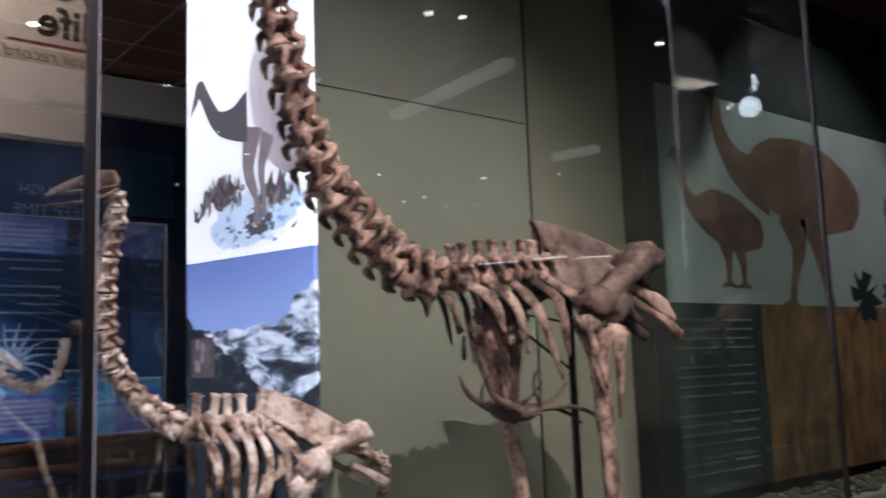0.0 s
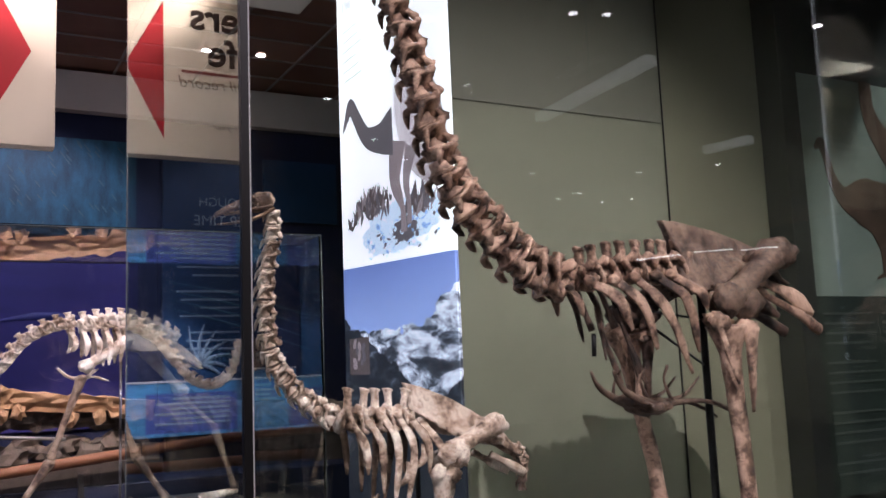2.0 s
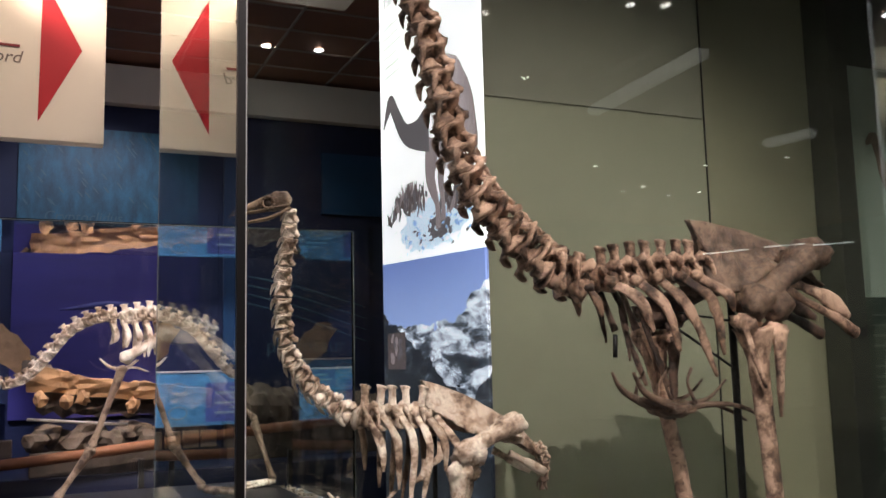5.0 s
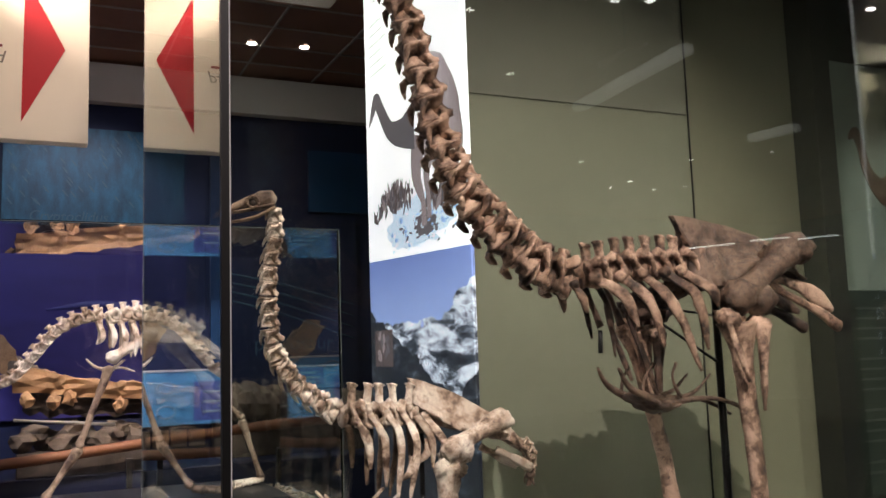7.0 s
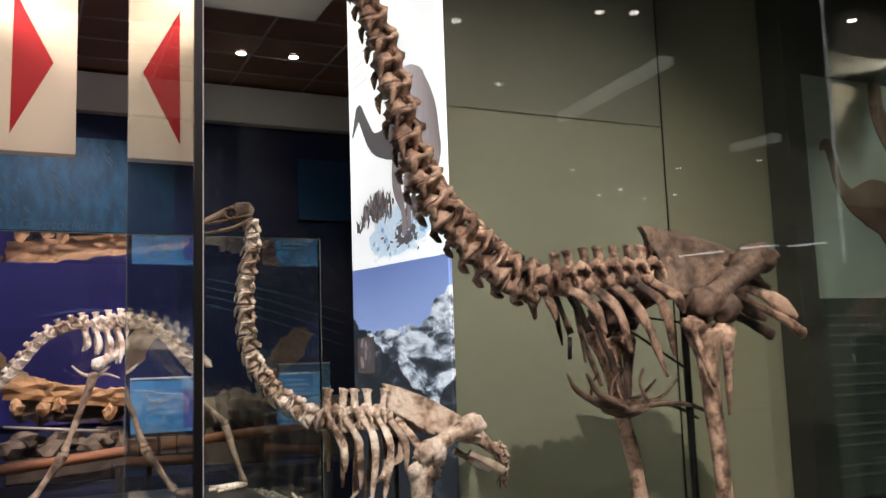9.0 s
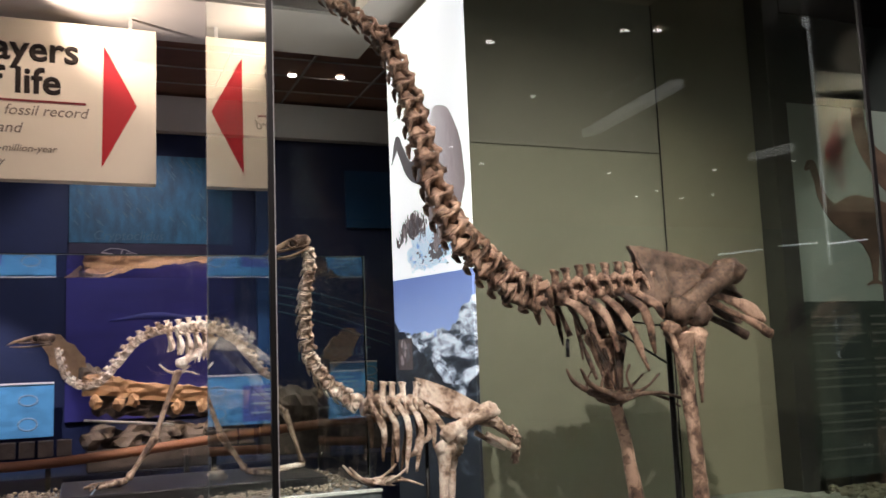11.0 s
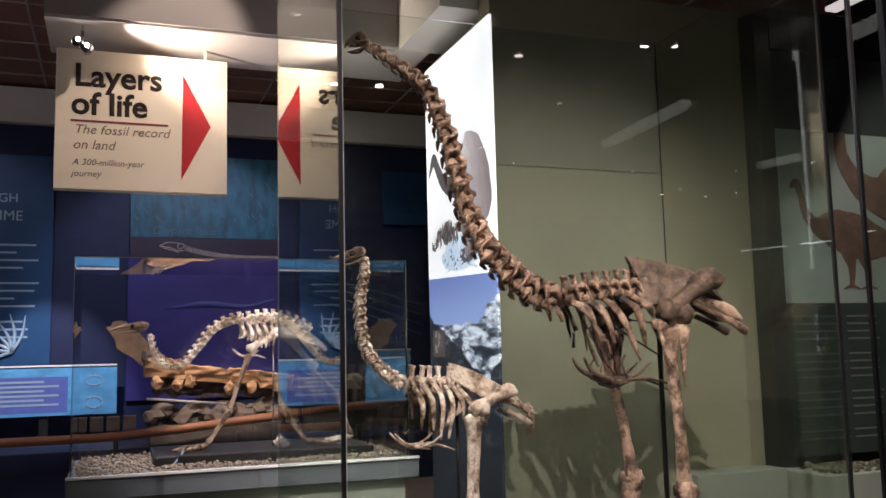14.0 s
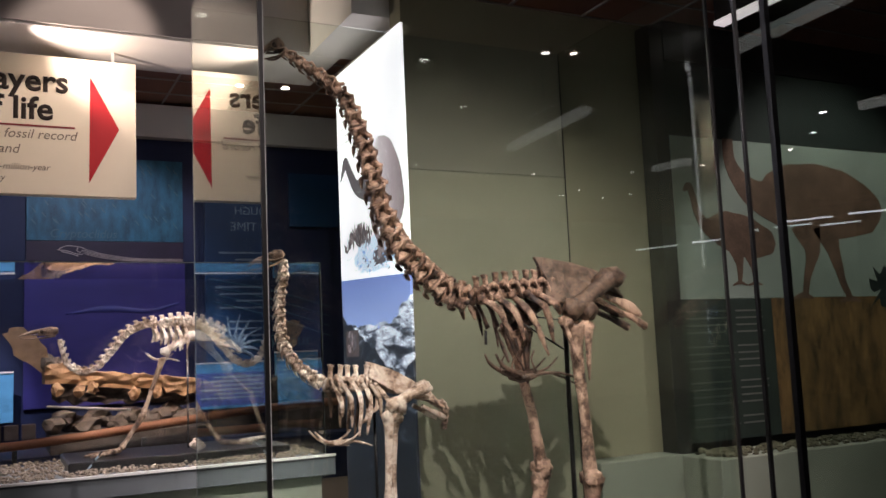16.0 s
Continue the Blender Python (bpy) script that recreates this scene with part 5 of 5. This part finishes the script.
part("upper_bed", broken_bed(0.0, 1.72, lambda u: 1.49 - 0.2 * u + 0.07 * math.exp(-((u - 0.13) / 0.12) ** 2), lambda u: 1.3 - 0.14 * u - 0.06 * (u > 0.75), 8.93, 9.5, 5), TAN_ROCK, rock, "ochre sandstone bed")
part("lower_bed", broken_bed(0.1, 1.7, lambda u: 1.34 - 0.15 * u, lambda u: 1.1 - 0.1 * u, 9.05, 9.45, 8, 0.08, 0.03), DARK_ROCK, rock, "dark mudstone bed")
bm = bmesh.new()
for k, (x, z) in enumerate(((0.13, 1.25), (0.36, 1.22), (0.5, 1.25), (0.95, 1.17), (1.2, 1.16))):
    blob(bm, (x, 8.96, z), (0.06, 0.06, 0.075), (0, 0, k * 41), 2, 0.4, k * 2.3, 2.5)
part("hanging_stones", bm, TAN_ROCK, rock, "ochre broken lumps")
bm = bmesh.new()
for k in range(14):
    u = k / 13
    blob(bm, (0.1 + 1.5 * u, 9.0 + 0.1 * (k % 3), 0.87 + 0.06 * math.sin(k * 1.9)), (0.12, 0.14, 0.1), (0, 0, k * 29), 2, 0.35, k * 3.1)
part("rubble", bm, GREY_ROCK, rock, "grey rounded stones")
rod(rock, "prop", (0.02, 8.9, 1.07), (0.9, 8.9, 0.98), 0.015, STEEL, "pale steel prop")
pad = thing("fossil_paddle", "tan leaf shaped fossil standing at the slab's end", "fossil")
bm = flat_shape(oval(0, 0, 0.3, 0.14, 22, -0.85, 0.4, 2.0), 0.07, pose(-0.16, 9.1, 1.72, 90, 0, 0))
part("fossil", bm, TAN_ROCK, pad)
bm = bmesh.new()
for k in range(5):
    blob(bm, (0.02 + 0.07 * k, 9.1, 1.56 - 0.045 * k), (0.1, 0.1, 0.1), (0, 0, k * 50), 2, 0.3, k * 1.3)
part("stem_stones", bm, GREY_ROCK, pad)
log = thing("fossil_log", "long brown fossil log lying on the plinth", "fossil")
bm = bmesh.new()
tube(bm, [(1.8, 9.3, 1.12), (2.3, 9.3, 1.1), (2.9, 9.3, 1.06), (3.9, 9.3, 1.02)], [0.12, 0.2, 0.17, 0.14, 0.16], 12, 1.2, 8, 0.35, 3.0)
part("log", bm, GREY_ROCK, log)
part("cradle", boxed(1.9, 3.8, 9.2, 9.5, 0.55, 0.95, bevel=0.01), DARK_ROCK, log)
BOX_GREY = paint("taupe_specimen_box", (0.2, 0.165, 0.14), 0.7, 0.3, 12, 80, 0.3)
cr = thing("small_specimen_tray", "row of small dark specimen boxes below the label", "tray")
for k in range(4):
    part("specimen_box", boxed(-0.74 + k * 0.17, -0.6 + k * 0.17, 8.75, 8.85, 0.74, 0.9, bevel=0.008), BOX_GREY, cr)

# ---- mural ----
mur = thing("bird_mural", "painted wall mural of two brown birds above dark text and tussock", "mural")
MY = 2.88
part("pale_field", boxed(3.803, 8.6, MY, 3.025, 1.775, 2.95), MURAL, mur, "pale grey green sky print")
part("top_band", boxed(3.803, 8.6, MY, 3.025, 2.953, 3.5), MURAL_TOP, mur, "black green band")
part("text_field", boxed(3.803, 4.66, MY, 3.025, 0.78, 1.772), MURAL_TEXT, mur, "dark green text print")
part("tussock_field", boxed(4.663, 8.6, MY, 3.025, 0.78, 1.772), MURAL_GRASS, mur, "ochre tussock print")
part("frame_post", boxed(3.674, 3.8, 2.87, 3.025, 0.0, 3.75, bevel=0.004), BLACK_METAL, mur, "black frame post")
part("frame_head", boxed(3.803, 8.6, 2.87, 3.025, 3.503, 3.8, bevel=0.004), BLACK_METAL, mur, "black frame head")
part("ledge", boxed(3.66, 8.6, 2.45, 2.865, 0.0, 0.72, bevel=0.006), SAGE_DARK, mur, "pale plinth ledge")
bm = bmesh.new()
rnd = random.Random(9)
for k in range(700):
    r = rnd.uniform(0.01, 0.03)
    blob(bm, (rnd.uniform(3.75, 7.5), rnd.uniform(2.5, 2.85), 0.72 + r * 0.4), (r, r, r * 0.7), (0, 0, k), 1, 0.3, k * 0.7)
gt = part("grit", bm, MURAL_GRIT, mur)
gt["kind"] = "stuff"
MM = pose(0, MY, 0, 90, 0, 0)
for nm, pts, mt, lf in (
        ("small_bird_neck", ribbon([(3.9, 2.55), (3.95, 2.585), (3.985, 2.5), (4.02, 2.38), (4.12, 2.28), (4.25, 2.25)], [0.01, 0.032, 0.026, 0.034, 0.06, 0.1]), MOA_BROWN, 0.003),
        ("small_bird_body", oval(4.42, 2.24, 0.34, 0.155, 34, -0.2, 0.1, 1.0), MOA_BROWN, 0.002),
        ("small_bird_leg", ribbon([(4.36, 2.14), (4.38, 2.02), (4.37, 1.88)], [0.075, 0.032, 0.016]), MOA_BROWN, 0.0035),
        ("small_bird_foot", ribbon([(4.3, 1.87), (4.37, 1.89), (4.44, 1.87)], [0.005, 0.014, 0.005]), MOA_BROWN, 0.0036),
        ("small_bird_leg", ribbon([(4.48, 2.13), (4.52, 2.0), (4.52, 1.88)], [0.065, 0.03, 0.016]), MOA_BROWN, 0.0035),
        ("small_bird_foot", ribbon([(4.45, 1.87), (4.52, 1.885), (4.59, 1.87)], [0.005, 0.014, 0.005]), MOA_BROWN, 0.0036),
        ("large_bird_neck", ribbon([(4.355, 2.96), (4.36, 2.8), (4.44, 2.66), (4.6, 2.54), (4.85, 2.5)], [0.05, 0.055, 0.075, 0.12, 0.2]), MOA_BROWN, 0.003),
        ("large_bird_body", oval(5.3, 2.52, 0.66, 0.29, 40, -0.1, 0.08, 2.0), MOA_BROWN, 0.002),
        ("large_bird_leg", ribbon([(5.08, 2.34), (5.13, 2.16), (5.1, 2.04), (5.05, 1.92), (5.02, 1.8)], [0.16, 0.09, 0.05, 0.034, 0.03]), MOA_BROWN, 0.0035),
        ("large_bird_foot", ribbon([(4.88, 1.765), (5.0, 1.79), (5.1, 1.765)], [0.008, 0.026, 0.008]), MOA_BROWN, 0.0037),
        ("large_bird_leg", ribbon([(5.3, 2.34), (5.36, 2.14), (5.41, 1.98), (5.44, 1.88), (5.5, 1.77)], [0.15, 0.07, 0.045, 0.034, 0.03]), MOA_BROWN, 0.0035),
        ("large_bird_foot", ribbon([(5.38, 1.735), (5.5, 1.76), (5.62, 1.735)], [0.008, 0.026, 0.008]), MOA_BROWN, 0.0037),
        ("far_bird", oval(6.6, 2.4, 0.3, 0.22, 30, -0.3, 0.2, 3.0), MOA_BROWN, 0.002)):
    part(nm, flat_shape(pts, lf, MM), mt, mur)
rnd = random.Random(3)
for k in range(17):
    if k % 5 == 4:
        continue
    part("text_line", boxed(3.84, 4.2 + rnd.uniform(0, 0.08), MY - 0.004, MY - 0.001, 1.68 - k * 0.05, 1.692 - k * 0.05), MURAL_INK, mur)
    part("text_line", boxed(4.3, 4.52 + rnd.uniform(0, 0.06), MY - 0.004, MY - 0.001, 1.68 - k * 0.05, 1.692 - k * 0.05), MURAL_INK2, mur)
for k in range(5):
    part("tuft_print", flat_shape(oval(5.9 + 0.5 * k, 1.85, 0.16, 0.14, 30, 0, 1.6, k * 2.2), 0.003, MM), MURAL_TOP, mur)

# glass screen beside the mural
scr = thing("glass_screen", "tall glass screen with slim black edge joints", "screen")
JA, JB = Vector((1.77, 0.19)), Vector((0.785, -0.845))


def screen_pane(a, b):
    d = (b - a)
    m = pose((a.x + b.x) / 2, (a.y + b.y) / 2, 0, 0, 0, math.degrees(math.atan2(d.y, d.x)))
    p = part("pane", boxed(-d.length / 2 + 0.008, d.length / 2 - 0.008, -0.004, 0.004, 0.04, 3.4), GLASS, scr, at=m)
    p.visible_shadow = False


screen_pane(JA, Vector((4.0, 0.19)))
screen_pane(JB, Vector((3.2, -0.845)))
part("foot_rail", boxed(1.77, 4.0, 0.17, 0.21, 0, 0.038), BLACK_METAL, scr)
part("foot_rail", boxed(0.78, 3.2, -0.86, -0.82, 0, 0.038), BLACK_METAL, scr)
for j, w in ((JA, 0.006), (JB, 0.006)):
    part("joint", boxed(j.x - w, j.x + w, j.y - w, j.y + w, 0.04, 3.4), BLACK, scr, "slim black joint")

tagged(part("ledge", boxed(2.985, 3.655, 2.8, 3.025, 0, 0.73, bevel=0.005), SAGE_DARK), "pale sage low ledge along the partition", "ledge", kind="structure").name = "trim_ledge"

# beam over the mural aisle
beam = thing("lit_beam", "dark ceiling beam with a pale lit strip along its edge", "beam")
part("beam", boxed(4.3, 4.75, 1.6, 2.85, 3.8, 5.0), BLACK_METAL, beam)
part("light_strip", boxed(4.2, 4.295, 2.15, 2.76, 3.77, 3.8), STRIP, beam, "pale glowing strip")

# ---- ceiling lamps ----
spots = [(4.1, -4.3), (5.52, -6.0), (5.37, -3.59), (5.71, -3.48), (6.53, -9.85), (11.2, -9.4), (12.5, -12.15), (8.06, -2.84), (11.3, -12.1), (11.35, -11.46), (9.27, -10.1), (12.9, -11.6), (12.2, -8.4),
         (2.28, 9.12), (2.85, 9.05), (2.83, 11.7), (2.26, 6.33), (1.35, -0.9), (-0.9, 1.7), (-0.2, 2.2), (0.4, 6.2), (5.2, 0.6)]
first = None
for x, y in spots:
    if first is None:
        first = thing("downlight", "small round recessed ceiling downlight, switched on", "lamp", "ceiling downlights", at=pose(x, y, 4.98))
        bm = bmesh.new()
        bmesh.ops.create_cone(bm, cap_ends=False, segments=20, radius1=0.056, radius2=0.05, depth=0.02, matrix=pose(0, 0, 0.008))
        part("rim", bm, CHROME, first)
        bm = bmesh.new()
        bmesh.ops.create_cone(bm, cap_ends=True, segments=20, radius1=0.046, radius2=0.046, depth=0.012, matrix=pose(0, 0, -0.002))
        part("lens", bm, DOWN, first, "glowing lens")
    else:
        copy_thing(first, pose(x, y, 4.98))
for a, b in (((4.3, -2.75, 3.58), (4.2, -1.25, 3.55)), ((6.25, -2.82, 3.45), (6.35, -2.35, 3.46))):
    st = thing("strip_lamp", "pale suspended strip lamp with a white diffuser", "lamp", "strip lamps")
    a, b = Vector(a), Vector(b)
    m = pose(*((a + b) / 2), 0, 0, math.degrees(math.atan2((b - a).y, (b - a).x)))
    L = (b - a).length / 2
    part("diffuser", boxed(-L, L, -0.05, 0.05, -0.034, 0.034), STRIP, st, at=m)
    part("cable", boxed(-0.005, 0.005, -0.005, 0.005, 0.034, 5.0 - m.translation.z), BLACK, st, at=m)
for x0, x1, z0, z1 in ((13.85, 15.2, 3.79, 3.94), (15.7, 16.95, 4.01, 4.13), (17.25, 18.6, 4.1, 4.23)):
    ln = thing("far_strip_lamp", "thin bright strip lamp hanging across the gallery", "lamp", "strip lamps")
    bm = bmesh.new()
    tube(bm, [(x0, -12.71, z0), (x1, -12.71, z1)], [0.022, 0.022], 8, 1, 1, 0)
    part("tube", bm, LINE_GLOW, ln)
    for x, z in ((x0 + 0.1, z0 + 0.035), (x1 - 0.1, z1 + 0.01)):
        part("cable", boxed(x - 0.005, x + 0.005, -12.715, -12.705, z, 5.0), BLACK, ln)
for x, y in ((-4.45, 6.35), (-3.5, 5.8), (-6.6, 6.4), (-5.6, 5.9)):
    hd = thing("track_spotlight", "round black track spotlight, switched on", "lamp", "track spotlights")
    m = look((x, y, 4.7), (2.9, 2.4, 1.5))
    bm = bmesh.new()
    tube(bm, [(0, 0, 0.16), (0, 0, 0.06), (0, 0, 0.0)], [0.08, 0.145, 0.155], 16, 1, 2, 0)
    part("shell", bm, BLACK_METAL, hd, at=m)
    bm = bmesh.new()
    bmesh.ops.create_cone(bm, cap_ends=True, segments=20, radius1=0.14, radius2=0.14, depth=0.006, matrix=pose(0, 0, -0.004))
    part("lens", bm, HEAD, hd, "glowing lens", at=m)
    part("stem", boxed(x - 0.01, x + 0.01, y - 0.01, y + 0.01, 4.74, 5.0), BLACK_METAL, hd)
